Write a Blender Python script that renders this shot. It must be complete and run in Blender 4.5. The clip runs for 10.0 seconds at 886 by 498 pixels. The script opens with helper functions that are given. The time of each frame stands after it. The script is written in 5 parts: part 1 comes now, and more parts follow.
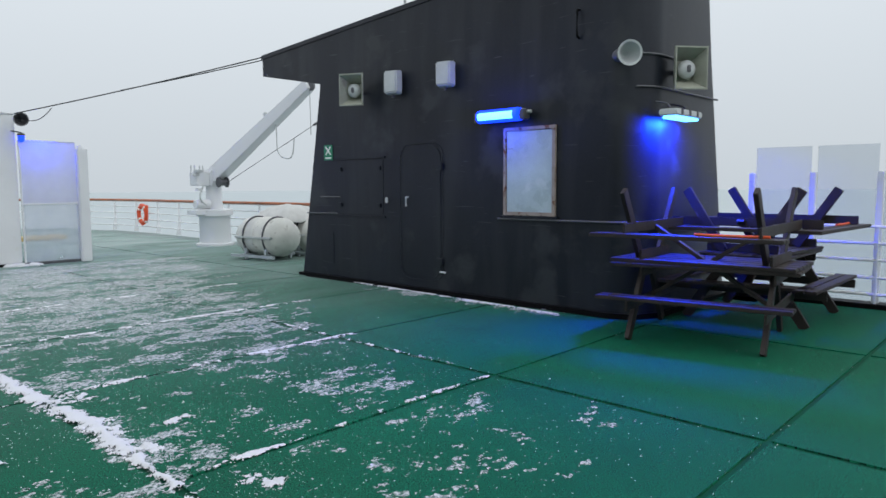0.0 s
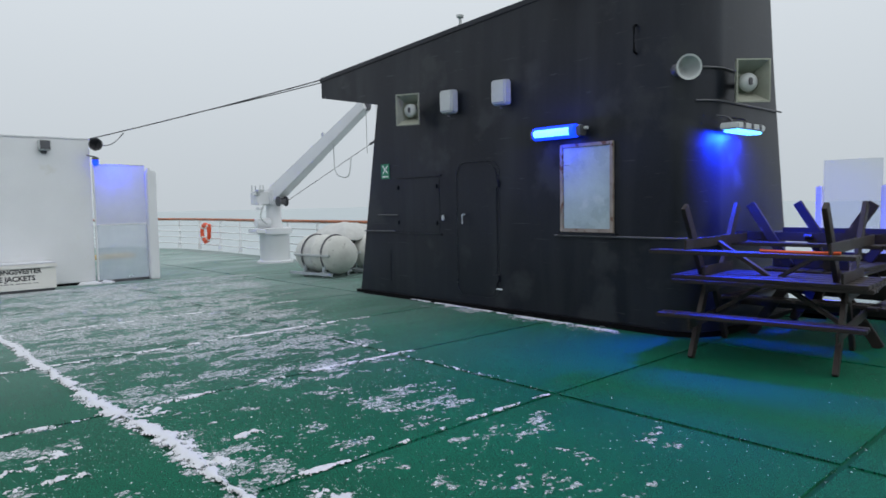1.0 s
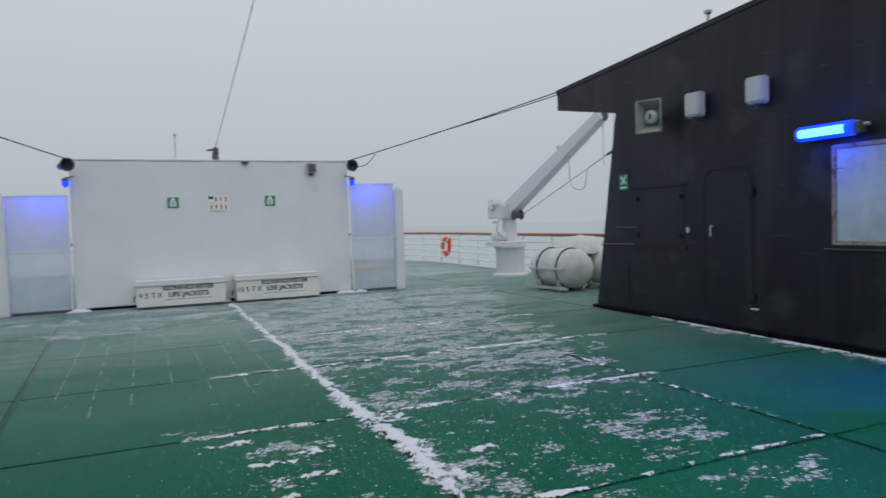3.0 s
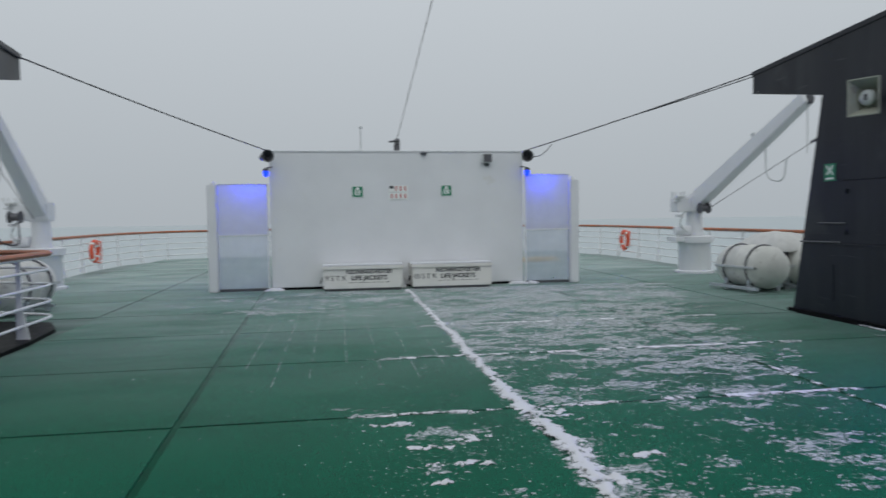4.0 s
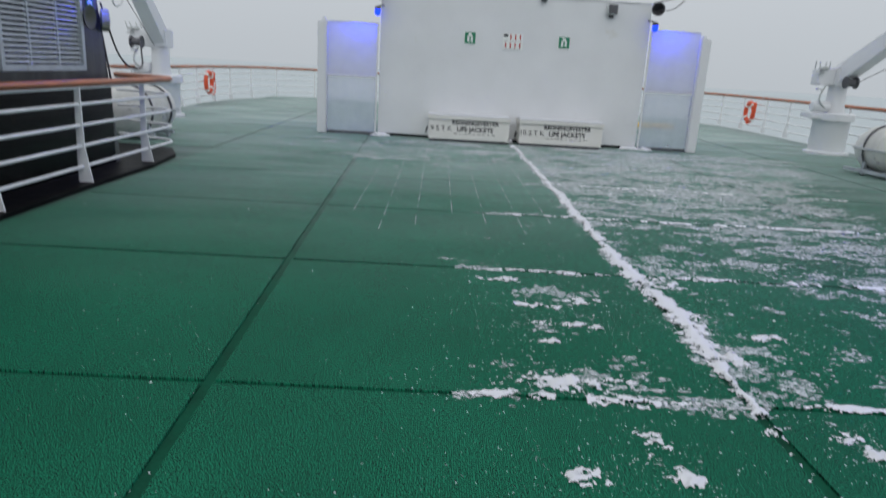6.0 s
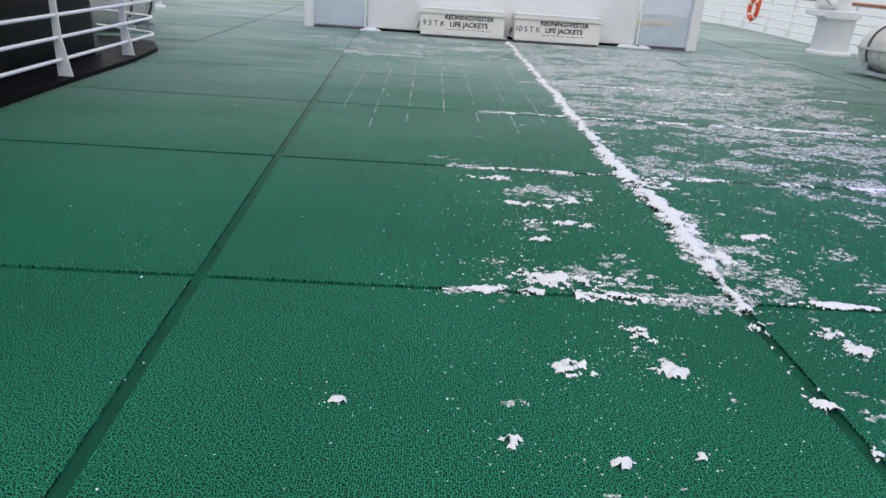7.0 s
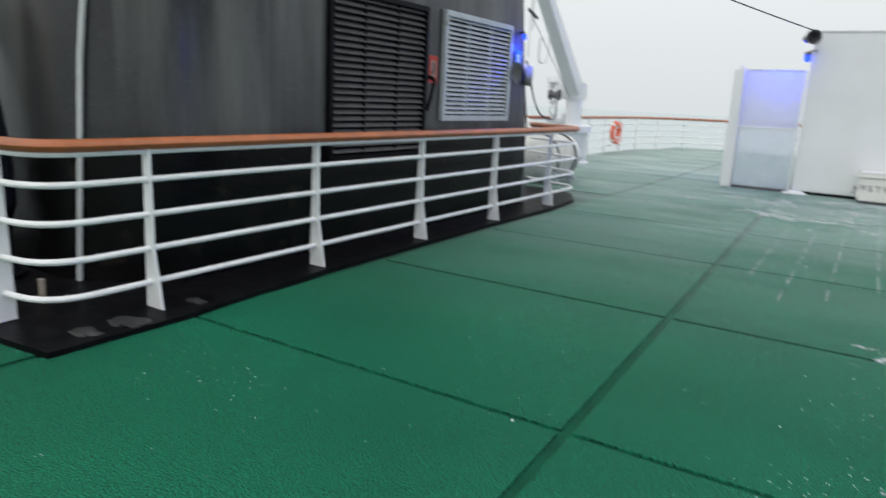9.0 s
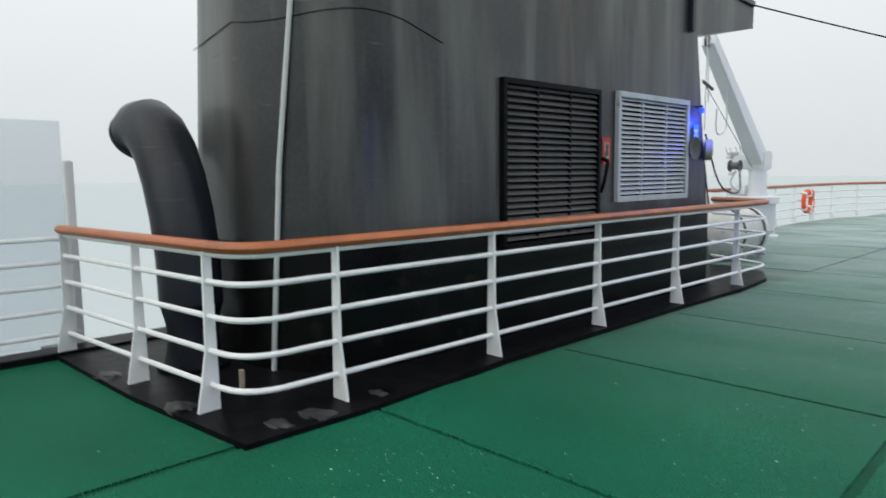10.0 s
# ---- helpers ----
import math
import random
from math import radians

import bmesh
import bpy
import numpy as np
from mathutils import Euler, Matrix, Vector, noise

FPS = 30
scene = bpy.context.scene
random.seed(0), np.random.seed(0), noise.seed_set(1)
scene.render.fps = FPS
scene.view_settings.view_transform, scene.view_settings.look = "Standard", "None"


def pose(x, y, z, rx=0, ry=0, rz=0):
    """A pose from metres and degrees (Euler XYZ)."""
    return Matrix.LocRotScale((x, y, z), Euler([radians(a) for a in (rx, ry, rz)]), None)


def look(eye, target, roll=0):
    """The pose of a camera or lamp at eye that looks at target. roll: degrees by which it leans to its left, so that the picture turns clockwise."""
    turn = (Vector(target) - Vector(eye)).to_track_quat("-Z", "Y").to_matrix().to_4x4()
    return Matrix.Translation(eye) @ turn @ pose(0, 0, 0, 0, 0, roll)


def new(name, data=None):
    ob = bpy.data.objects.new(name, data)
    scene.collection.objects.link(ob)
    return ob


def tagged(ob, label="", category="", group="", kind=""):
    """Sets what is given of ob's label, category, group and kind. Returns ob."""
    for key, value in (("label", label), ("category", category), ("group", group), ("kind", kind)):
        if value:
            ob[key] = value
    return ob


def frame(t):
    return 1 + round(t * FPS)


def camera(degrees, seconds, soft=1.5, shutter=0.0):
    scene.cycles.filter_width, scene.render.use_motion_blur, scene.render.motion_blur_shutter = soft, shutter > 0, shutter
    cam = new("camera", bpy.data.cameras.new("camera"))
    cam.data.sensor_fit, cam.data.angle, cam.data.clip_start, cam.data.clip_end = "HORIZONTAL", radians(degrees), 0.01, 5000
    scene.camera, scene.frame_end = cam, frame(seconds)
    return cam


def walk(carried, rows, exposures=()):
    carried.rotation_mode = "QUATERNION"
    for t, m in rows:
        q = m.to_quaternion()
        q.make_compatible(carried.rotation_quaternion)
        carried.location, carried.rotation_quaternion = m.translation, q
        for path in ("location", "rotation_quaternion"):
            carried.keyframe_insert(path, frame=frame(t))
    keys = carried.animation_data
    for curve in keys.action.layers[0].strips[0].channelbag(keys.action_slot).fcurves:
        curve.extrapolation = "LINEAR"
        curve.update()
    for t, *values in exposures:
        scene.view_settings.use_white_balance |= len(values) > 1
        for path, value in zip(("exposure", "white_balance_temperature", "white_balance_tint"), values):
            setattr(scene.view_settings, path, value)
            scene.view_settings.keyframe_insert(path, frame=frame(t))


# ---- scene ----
cam = camera(65.9, 10.0, shutter=0.4)
PATH = [
    (0, (0.022, -0.852, 1.49), (1.489, 0.495, 1.305), -0.3),
    (0.5, (-0.001, -0.856, 1.504), (1.418, 0.543, 1.328), -0.6),
    (1, (-0.05, -0.848, 1.517), (1.312, 0.611, 1.379), -1.0),
    (1.5, (-0.047, -0.839, 1.516), (1.235, 0.695, 1.428), -1.0),
    (2, (-0.039, -0.806, 1.504), (1.13, 0.815, 1.448), -1.0),
    (3.3, (0.05, -0.663, 1.51), (0.718, 1.22, 1.422), -1.4),
    (3.5, (0.072, -0.645, 1.509), (0.649, 1.268, 1.421), -0.9),
    (4, (0.149, -0.619, 1.486), (0.454, 1.355, 1.391), -0.8),
    (4.5, (0.141, -0.578, 1.496), (0.173, 1.42, 1.402), -0.5),
    (5, (0.084, -0.518, 1.478), (-0.008, 1.477, 1.367), 0.4),
    (5.5, (0.044, -0.496, 1.457), (0.0, 1.489, 1.214), 1.7),
    (6, (0.017, -0.432, 1.431), (0.054, 1.5, 0.918), 3.3),
    (6.2, (0.015, -0.421, 1.421), (0.073, 1.486, 0.821), 3.8),
    (7.5, (0.032, -0.409, 1.386), (0.109, 1.423, 0.586), 4.0),
    (8, (-0.017, -0.391, 1.388), (-0.137, 1.453, 0.624), 3.8),
    (8.5, (-0.031, -0.342, 1.394), (-0.655, 1.462, 0.797), 2.0),
    (9, (0.011, -0.273, 1.429), (-1.013, 1.389, 0.994), 2.9),
    (9.5, (-0.035, -0.223, 1.465), (-1.32, 1.274, 1.141), 2.3),
    (10, (-0.124, -0.217, 1.483), (-1.553, 1.166, 1.265), -0.6),
]
walk(cam, [(t, look(eye, target, roll)) for t, eye, target, roll in PATH],
     exposures=[(0.0, 0.40, 6500, 7), (1.0, 0.28, 6500, 7), (2.0, 0.15, 6500, 7), (3.5, -0.08, 6500, 7), (4.5, -0.12, 6500, 7), (5.0, -0.14, 6500, 7), (5.5, -0.06, 6500, 7), (6.1, 0.18, 6600, 9),
                (7.5, 0.68, 6800, 13), (8.0, 0.66, 6800, 12), (8.5, 0.65, 6800, 9), (9.0, 0.66, 6900, 7), (9.5, 0.63, 6900, 6), (10.0, 0.62, 6900, 6)])

# ---- light: thick overcast, brighter overhead ----
world = bpy.data.worlds.new("overcast")
scene.world = world
world.use_nodes = True
wn, wl = world.node_tree.nodes, world.node_tree.links
bg = wn["Background"]
bg.inputs["Strength"].default_value = 1.0
wtc, wsep, wramp = wn.new("ShaderNodeTexCoord"), wn.new("ShaderNodeSeparateXYZ"), wn.new("ShaderNodeValToRGB")
wl.new(wtc.outputs["Generated"], wsep.inputs[0])
wl.new(wsep.outputs["Z"], wramp.inputs[0])
wl.new(wramp.outputs[0], bg.inputs["Color"])
wramp.color_ramp.elements[0].position, wramp.color_ramp.elements[0].color = 0.0, (0.445, 0.48, 0.525, 1)
wramp.color_ramp.elements[1].position, wramp.color_ramp.elements[1].color = 1.0, (0.88, 0.92, 0.99, 1)
sun_data = bpy.data.lights.new("sun", "SUN")
sun_data.energy, sun_data.angle, sun_data.color = 0.48, radians(60), (1.0, 0.98, 0.95)
sun = new("sun", sun_data)
sun.matrix_world = look((0, -14, 16), (1, 2, 0))


# ---- materials ----
def mat(name, color, rough=0.6, metal=0.0, var=0.15, scale=6.0, bump=0.15, grain=60.0, stain=None, stain_at=0.62, spec=0.5, coat=0.0):
    """A painted or raw surface: two scales of tone, wear in patches, fine relief."""
    m = bpy.data.materials.new(name)
    m.use_nodes = True
    n, l = m.node_tree.nodes, m.node_tree.links
    b = n["Principled BSDF"]
    b.inputs["Metallic"].default_value = metal
    b.inputs["Specular IOR Level"].default_value = spec
    b.inputs["Coat Weight"].default_value = coat
    tc = n.new("ShaderNodeTexCoord")
    big, fine = n.new("ShaderNodeTexNoise"), n.new("ShaderNodeTexNoise")
    big.inputs["Scale"].default_value, big.inputs["Detail"].default_value = scale, 6.0
    fine.inputs["Scale"].default_value, fine.inputs["Detail"].default_value = grain, 3.0
    for q in (big, fine):
        l.new(tc.outputs["Object"], q.inputs["Vector"])
    add = n.new("ShaderNodeMath")
    add.operation = "MULTIPLY_ADD"
    l.new(fine.outputs[0], add.inputs[0])
    add.inputs[1].default_value = 0.35
    l.new(big.outputs[0], add.inputs[2])
    ramp = n.new("ShaderNodeValToRGB")
    lo = tuple(c * (1 - var) for c in color)
    hi = tuple(min(1, c * (1 + var)) for c in color)
    ramp.color_ramp.elements[0].position, ramp.color_ramp.elements[0].color = 0.42, (*lo, 1)
    ramp.color_ramp.elements[1].position, ramp.color_ramp.elements[1].color = 0.92, (*hi, 1)
    l.new(add.outputs[0], ramp.inputs[0])
    out = ramp.outputs[0]
    if stain:
        spot = n.new("ShaderNodeTexNoise")
        spot.inputs["Scale"].default_value, spot.inputs["Detail"].default_value = scale * 1.7, 9.0
        l.new(tc.outputs["Object"], spot.inputs["Vector"])
        sr = n.new("ShaderNodeMapRange")
        sr.inputs[1].default_value, sr.inputs[2].default_value = stain_at, stain_at + 0.08
        l.new(spot.outputs[0], sr.inputs[0])
        mix = n.new("ShaderNodeMix")
        mix.data_type = "RGBA"
        l.new(sr.outputs[0], mix.inputs[0])
        l.new(out, mix.inputs[6])
        mix.inputs[7].default_value = (*stain, 1)
        out = mix.outputs[2]
    l.new(out, b.inputs["Base Color"])
    rr = n.new("ShaderNodeMapRange")
    rr.inputs[3].default_value, rr.inputs[4].default_value = rough * 0.8, min(1, rough * 1.2)
    l.new(big.outputs[0], rr.inputs[0])
    l.new(rr.outputs[0], b.inputs["Roughness"])
    bp = n.new("ShaderNodeBump")
    bp.inputs["Strength"].default_value, bp.inputs["Distance"].default_value = bump, 0.01
    l.new(add.outputs[0], bp.inputs["Height"])
    l.new(bp.outputs[0], b.inputs["Normal"])
    return m


def glow(name, color, strength):
    m = bpy.data.materials.new(name)
    m.use_nodes = True
    b = m.node_tree.nodes["Principled BSDF"]
    b.inputs["Base Color"].default_value = (*color, 1)
    b.inputs["Emission Color"].default_value = (*color, 1)
    b.inputs["Emission Strength"].default_value = strength
    return m


def pane_material(name, color, clear, rough=0.08, tint=(1, 1, 1)):
    """Sheet glass: part clear, part milky."""
    m = bpy.data.materials.new(name)
    m.use_nodes = True
    n, l = m.node_tree.nodes, m.node_tree.links
    out = n["Material Output"]
    n.remove(n["Principled BSDF"])
    tr, df, tl, gl = n.new("ShaderNodeBsdfTransparent"), n.new("ShaderNodeBsdfDiffuse"), n.new("ShaderNodeBsdfTranslucent"), n.new("ShaderNodeBsdfGlossy")
    df.inputs[0].default_value = tl.inputs[0].default_value = (*color, 1)
    tr.inputs[0].default_value = (*tint, 1)
    gl.inputs["Roughness"].default_value = rough
    m1, m2, m3 = n.new("ShaderNodeMixShader"), n.new("ShaderNodeMixShader"), n.new("ShaderNodeMixShader")
    m1.inputs[0].default_value = 0.5
    l.new(df.outputs[0], m1.inputs[1]); l.new(tl.outputs[0], m1.inputs[2])
    tc, ns, mr = n.new("ShaderNodeTexCoord"), n.new("ShaderNodeTexNoise"), n.new("ShaderNodeMapRange")
    ns.inputs["Scale"].default_value, ns.inputs["Detail"].default_value = 2.5, 5
    l.new(tc.outputs["Object"], ns.inputs["Vector"])
    l.new(ns.outputs[0], mr.inputs[0])
    mr.inputs[3].default_value, mr.inputs[4].default_value = max(0, clear - 0.12), min(1, clear + 0.12)
    l.new(mr.outputs[0], m2.inputs[0])
    l.new(m1.outputs[0], m2.inputs[1]); l.new(tr.outputs[0], m2.inputs[2])
    fr = n.new("ShaderNodeFresnel")
    l.new(fr.outputs[0], m3.inputs[0])
    l.new(m2.outputs[0], m3.inputs[1]); l.new(gl.outputs[0], m3.inputs[2])
    l.new(m3.outputs[0], out.inputs[0])
    return m


def mat_rubber():
    """Green perforated deck matting: a lattice of small star holes, tone shifts, fine frost."""
    m = bpy.data.materials.new("green_matting")
    m.use_nodes = True
    n, l = m.node_tree.nodes, m.node_tree.links
    b = n["Principled BSDF"]
    geo = n.new("ShaderNodeNewGeometry")
    vor = n.new("ShaderNodeTexVoronoi")
    vor.voronoi_dimensions = "2D"
    vor.inputs["Scale"].default_value, vor.inputs["Randomness"].default_value = 118.0, 0.62
    l.new(geo.outputs["Position"], vor.inputs["Vector"])
    hole = n.new("ShaderNodeMapRange")
    hole.inputs[1].default_value, hole.inputs[2].default_value = 0.34, 0.42
    l.new(vor.outputs["Distance"], hole.inputs[0])
    big = n.new("ShaderNodeTexNoise")
    big.inputs["Scale"].default_value, big.inputs["Detail"].default_value = 0.7, 5
    l.new(geo.outputs["Position"], big.inputs["Vector"])
    ramp = n.new("ShaderNodeValToRGB")
    ramp.color_ramp.elements[0].position, ramp.color_ramp.elements[0].color = 0.3, (0.0068, 0.142, 0.077, 1)
    ramp.color_ramp.elements[1].position, ramp.color_ramp.elements[1].color = 0.75, (0.0112, 0.200, 0.110, 1)
    l.new(big.outputs[0], ramp.inputs[0])
    mh = n.new("ShaderNodeMix")
    mh.data_type = "RGBA"
    l.new(hole.outputs[0], mh.inputs[0])
    mh.inputs[6].default_value = (0.0006, 0.010, 0.006, 1)
    l.new(ramp.outputs[0], mh.inputs[7])
    frost = n.new("ShaderNodeTexNoise")
    frost.inputs["Scale"].default_value, frost.inputs["Detail"].default_value = 55.0, 4
    l.new(geo.outputs["Position"], frost.inputs["Vector"])
    zone = n.new("ShaderNodeTexNoise")
    zone.inputs["Scale"].default_value, zone.inputs["Detail"].default_value = 0.9, 4
    l.new(geo.outputs["Position"], zone.inputs["Vector"])
    fz = n.new("ShaderNodeMath")
    fz.operation = "MULTIPLY_ADD"
    l.new(zone.outputs[0], fz.inputs[0])
    fz.inputs[1].default_value = 0.30
    l.new(frost.outputs[0], fz.inputs[2])
    fr = n.new("ShaderNodeMapRange")
    fr.inputs[1].default_value, fr.inputs[2].default_value = 0.87, 0.92
    l.new(fz.outputs[0], fr.inputs[0])
    mf = n.new("ShaderNodeMix")
    mf.data_type = "RGBA"
    l.new(fr.outputs[0], mf.inputs[0])
    l.new(mh.outputs[2], mf.inputs[6])
    mf.inputs[7].default_value = (0.75, 0.8, 0.82, 1)
    l.new(mf.outputs[2], b.inputs["Base Color"])
    b.inputs["Roughness"].default_value = 0.75
    b.inputs["Specular IOR Level"].default_value = 0.12
    bp = n.new("ShaderNodeBump")
    bp.inputs["Strength"].default_value, bp.inputs["Distance"].default_value = 0.3, 0.004
    l.new(hole.outputs[0], bp.inputs["Height"])
    l.new(bp.outputs[0], b.inputs["Normal"])
    return m


def haze_film(m):
    """Fog haze painted into base colour, thicker towards the deck house, in uneven trails."""
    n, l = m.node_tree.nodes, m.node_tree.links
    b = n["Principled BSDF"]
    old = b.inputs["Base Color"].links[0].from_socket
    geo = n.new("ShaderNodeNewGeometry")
    sep, rise, far_haze, trail, tmap, thin, film, mx = (n.new("ShaderNode" + k) for k in ("SeparateXYZ", "MapRange", "MapRange", "TexNoise", "Mapping", "Math", "Math", "Mix"))
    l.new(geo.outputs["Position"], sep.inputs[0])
    for q, a, c, top in ((rise, 2.5, 12.0, 0.26), (far_haze, 12.0, 17.5, 0.14)):
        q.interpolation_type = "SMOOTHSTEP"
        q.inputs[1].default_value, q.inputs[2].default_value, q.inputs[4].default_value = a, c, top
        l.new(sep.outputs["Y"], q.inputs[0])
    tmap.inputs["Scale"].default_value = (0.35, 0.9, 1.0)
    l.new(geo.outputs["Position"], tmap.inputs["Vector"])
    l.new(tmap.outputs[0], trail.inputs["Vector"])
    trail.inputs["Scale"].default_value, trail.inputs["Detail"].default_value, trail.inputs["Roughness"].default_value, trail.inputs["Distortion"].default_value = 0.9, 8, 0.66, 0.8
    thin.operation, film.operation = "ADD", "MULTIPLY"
    l.new(rise.outputs[0], thin.inputs[0]); l.new(far_haze.outputs[0], thin.inputs[1])
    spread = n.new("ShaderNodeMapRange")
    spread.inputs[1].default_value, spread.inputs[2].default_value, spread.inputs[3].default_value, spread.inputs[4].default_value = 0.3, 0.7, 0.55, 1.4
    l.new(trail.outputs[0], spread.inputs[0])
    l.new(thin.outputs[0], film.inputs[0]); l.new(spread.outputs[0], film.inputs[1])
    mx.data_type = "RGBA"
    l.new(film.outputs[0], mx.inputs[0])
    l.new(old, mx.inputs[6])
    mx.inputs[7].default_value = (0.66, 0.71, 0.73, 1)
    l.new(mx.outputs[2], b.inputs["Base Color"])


M_MAT = mat_rubber()
M_DECK = mat("deck_steel_green", (0.0040, 0.060, 0.033), 0.8, var=0.4, scale=3, bump=0.5, spec=0.1)
# matting and bare deck both get the distant haze in their base colour
haze_film(M_MAT)
haze_film(M_DECK)
M_WHITE = mat("white_paint", (0.70, 0.71, 0.725), 0.45, var=0.04, scale=1.5, bump=0.08, stain=(0.66, 0.66, 0.64), stain_at=0.66)
M_BOX = mat("cream_white_paint", (0.72, 0.71, 0.67), 0.5, var=0.05, scale=3, bump=0.1, stain=(0.55, 0.52, 0.46), stain_at=0.66)
M_RAILW = mat("rail_white_paint", (0.78, 0.79, 0.80), 0.4, var=0.06, scale=5, stain=(0.55, 0.50, 0.45), stain_at=0.68)
M_BLACK = mat("black_casing_paint", (0.0085, 0.0108, 0.0170), 0.40, var=0.45, scale=0.8, bump=0.16, grain=30, stain=(0.026, 0.029, 0.034), stain_at=0.59, spec=0.30)
M_BLACK2 = mat("black_trim_paint", (0.005, 0.005, 0.006), 0.45, var=0.5, scale=7, bump=0.6, spec=0.08, stain=(0.03, 0.03, 0.032), stain_at=0.68)
M_BLACKB = mat("weathered_black_paint", (0.027, 0.029, 0.032), 0.40, var=0.7, scale=0.9, bump=0.10, grain=30, spec=0.4, coat=0.22)
M_BLACKB.node_tree.nodes["Principled BSDF"].inputs["Coat Roughness"].default_value = 0.16


def streaks(m, color, density, reach):
    """Rain and salt streaks running down a painted side."""
    n, l = m.node_tree.nodes, m.node_tree.links
    b = n["Principled BSDF"]
    old = b.inputs["Base Color"].links[0].from_socket
    tc, mp, ns, mr, mx = n.new("ShaderNodeTexCoord"), n.new("ShaderNodeMapping"), n.new("ShaderNodeTexNoise"), n.new("ShaderNodeMapRange"), n.new("ShaderNodeMix")
    mp.inputs["Scale"].default_value = (2.1, 2.1, 0.26)
    mp.inputs["Location"].default_value = (density * 9.0, reach * 7.0, color[0] * 40.0)
    l.new(tc.outputs["Object"], mp.inputs["Vector"])
    l.new(mp.outputs[0], ns.inputs["Vector"])
    ns.inputs["Scale"].default_value, ns.inputs["Detail"].default_value, ns.inputs["Distortion"].default_value, ns.inputs["Roughness"].default_value = 1.1, 5, 0.25, 0.5
    mr.inputs[1].default_value, mr.inputs[2].default_value = density, density + 0.25
    mr.inputs[4].default_value = reach
    l.new(ns.outputs[0], mr.inputs[0])
    mx.data_type = "RGBA"
    l.new(mr.outputs[0], mx.inputs[0])
    l.new(old, mx.inputs[6])
    mx.inputs[7].default_value = (*color, 1)
    l.new(mx.outputs[2], b.inputs["Base Color"])


streaks(M_BLACKB, (0.125, 0.132, 0.127), 0.44, 0.9)
streaks(M_BLACKB, (0.010, 0.010, 0.011), 0.56, 0.9)
streaks(M_BLACK, (0.026, 0.029, 0.035), 0.46, 0.7)
streaks(M_BLACKB, (0.060, 0.042, 0.026), 0.56, 0.7)


def scuffs(m, color, density):
    """Short level scrapes on a painted side."""
    n, l = m.node_tree.nodes, m.node_tree.links
    b = n["Principled BSDF"]
    old = b.inputs["Base Color"].links[0].from_socket
    tc, mp, ns, mr, mx = n.new("ShaderNodeTexCoord"), n.new("ShaderNodeMapping"), n.new("ShaderNodeTexNoise"), n.new("ShaderNodeMapRange"), n.new("ShaderNodeMix")
    mp.inputs["Scale"].default_value = (1.6, 1.6, 19.0)
    mp.inputs["Rotation"].default_value = (0.06, 0.03, 0.0)
    l.new(tc.outputs["Object"], mp.inputs["Vector"])
    l.new(mp.outputs[0], ns.inputs["Vector"])
    ns.inputs["Scale"].default_value, ns.inputs["Detail"].default_value, ns.inputs["Distortion"].default_value = 1.5, 4, 0.4
    mr.inputs[1].default_value, mr.inputs[2].default_value = density, density + 0.05
    l.new(ns.outputs[0], mr.inputs[0])
    mx.data_type = "RGBA"
    l.new(mr.outputs[0], mx.inputs[0])
    l.new(old, mx.inputs[6])
    mx.inputs[7].default_value = (*color, 1)
    l.new(mx.outputs[2], b.inputs["Base Color"])


scuffs(M_BLACK, (0.034, 0.037, 0.044), 0.67)
scuffs(M_BLACKB, (0.075, 0.075, 0.070), 0.69)
M_WET = mat("wet_black_paint", (0.0045, 0.0045, 0.005), 0.25, var=0.5, scale=2.5, bump=0.35, stain=(0.014, 0.012, 0.010), stain_at=0.64, spec=0.14)
M_TEAK = mat("varnished_handrail_wood", (0.36, 0.105, 0.035), 0.4, var=0.35, scale=3, grain=40)
M_WOOD = mat("dark_stained_wood", (0.019, 0.012, 0.010), 0.55, var=0.5, scale=5, bump=0.5, grain=50, stain=(0.12, 0.09, 0.08), stain_at=0.68)
M_GREY = mat("grey_plastic", (0.50, 0.52, 0.52), 0.5, var=0.08)
M_CREAM = mat("weathered_grey_grp", (0.30, 0.31, 0.255), 0.5, var=0.15, stain=(0.25, 0.23, 0.2))
M_DKGREY = mat("dark_grey_metal", (0.10, 0.10, 0.11), 0.5, metal=0.3, var=0.2)
M_GALV = mat("galvanised_louvre", (0.42, 0.46, 0.49), 0.5, metal=0.2, var=0.15, stain=(0.3, 0.3, 0.3))
M_OLIVE = mat("dull_olive_paint", (0.07, 0.075, 0.06), 0.6)
M_SLAT = mat("dull_black_slats", (0.055, 0.056, 0.058), 0.5, var=0.4, scale=9)
M_ROPE = mat("wire_rope", (0.05, 0.05, 0.055), 0.7)
M_RAFT = mat("raft_shell", (0.62, 0.62, 0.58), 0.5, var=0.1, stain=(0.40, 0.39, 0.36), stain_at=0.62)
M_TARP = mat("grey_tarpaulin", (0.58, 0.58, 0.56), 0.8, var=0.1, bump=0.6)
M_ORANGE = mat("orange_lifebuoy", (0.72, 0.09, 0.03), 0.5, var=0.1)
M_GREEN = mat("sign_green", (0.01, 0.20, 0.10), 0.4, var=0.05)
M_SIGNW = mat("sign_white", (0.78, 0.80, 0.78), 0.4, var=0.03)
M_RED = mat("sign_red", (0.45, 0.03, 0.02), 0.5)
M_INK = mat("black_stencil", (0.03, 0.03, 0.035), 0.6)
M_RUSTF = mat("rusty_steel_frame", (0.30, 0.25, 0.21), 0.6, var=0.25, stain=(0.14, 0.06, 0.03), stain_at=0.55)
M_SNOW = mat("snow", (0.65, 0.66, 0.69), 0.8, var=0.03, bump=0.6, grain=90)
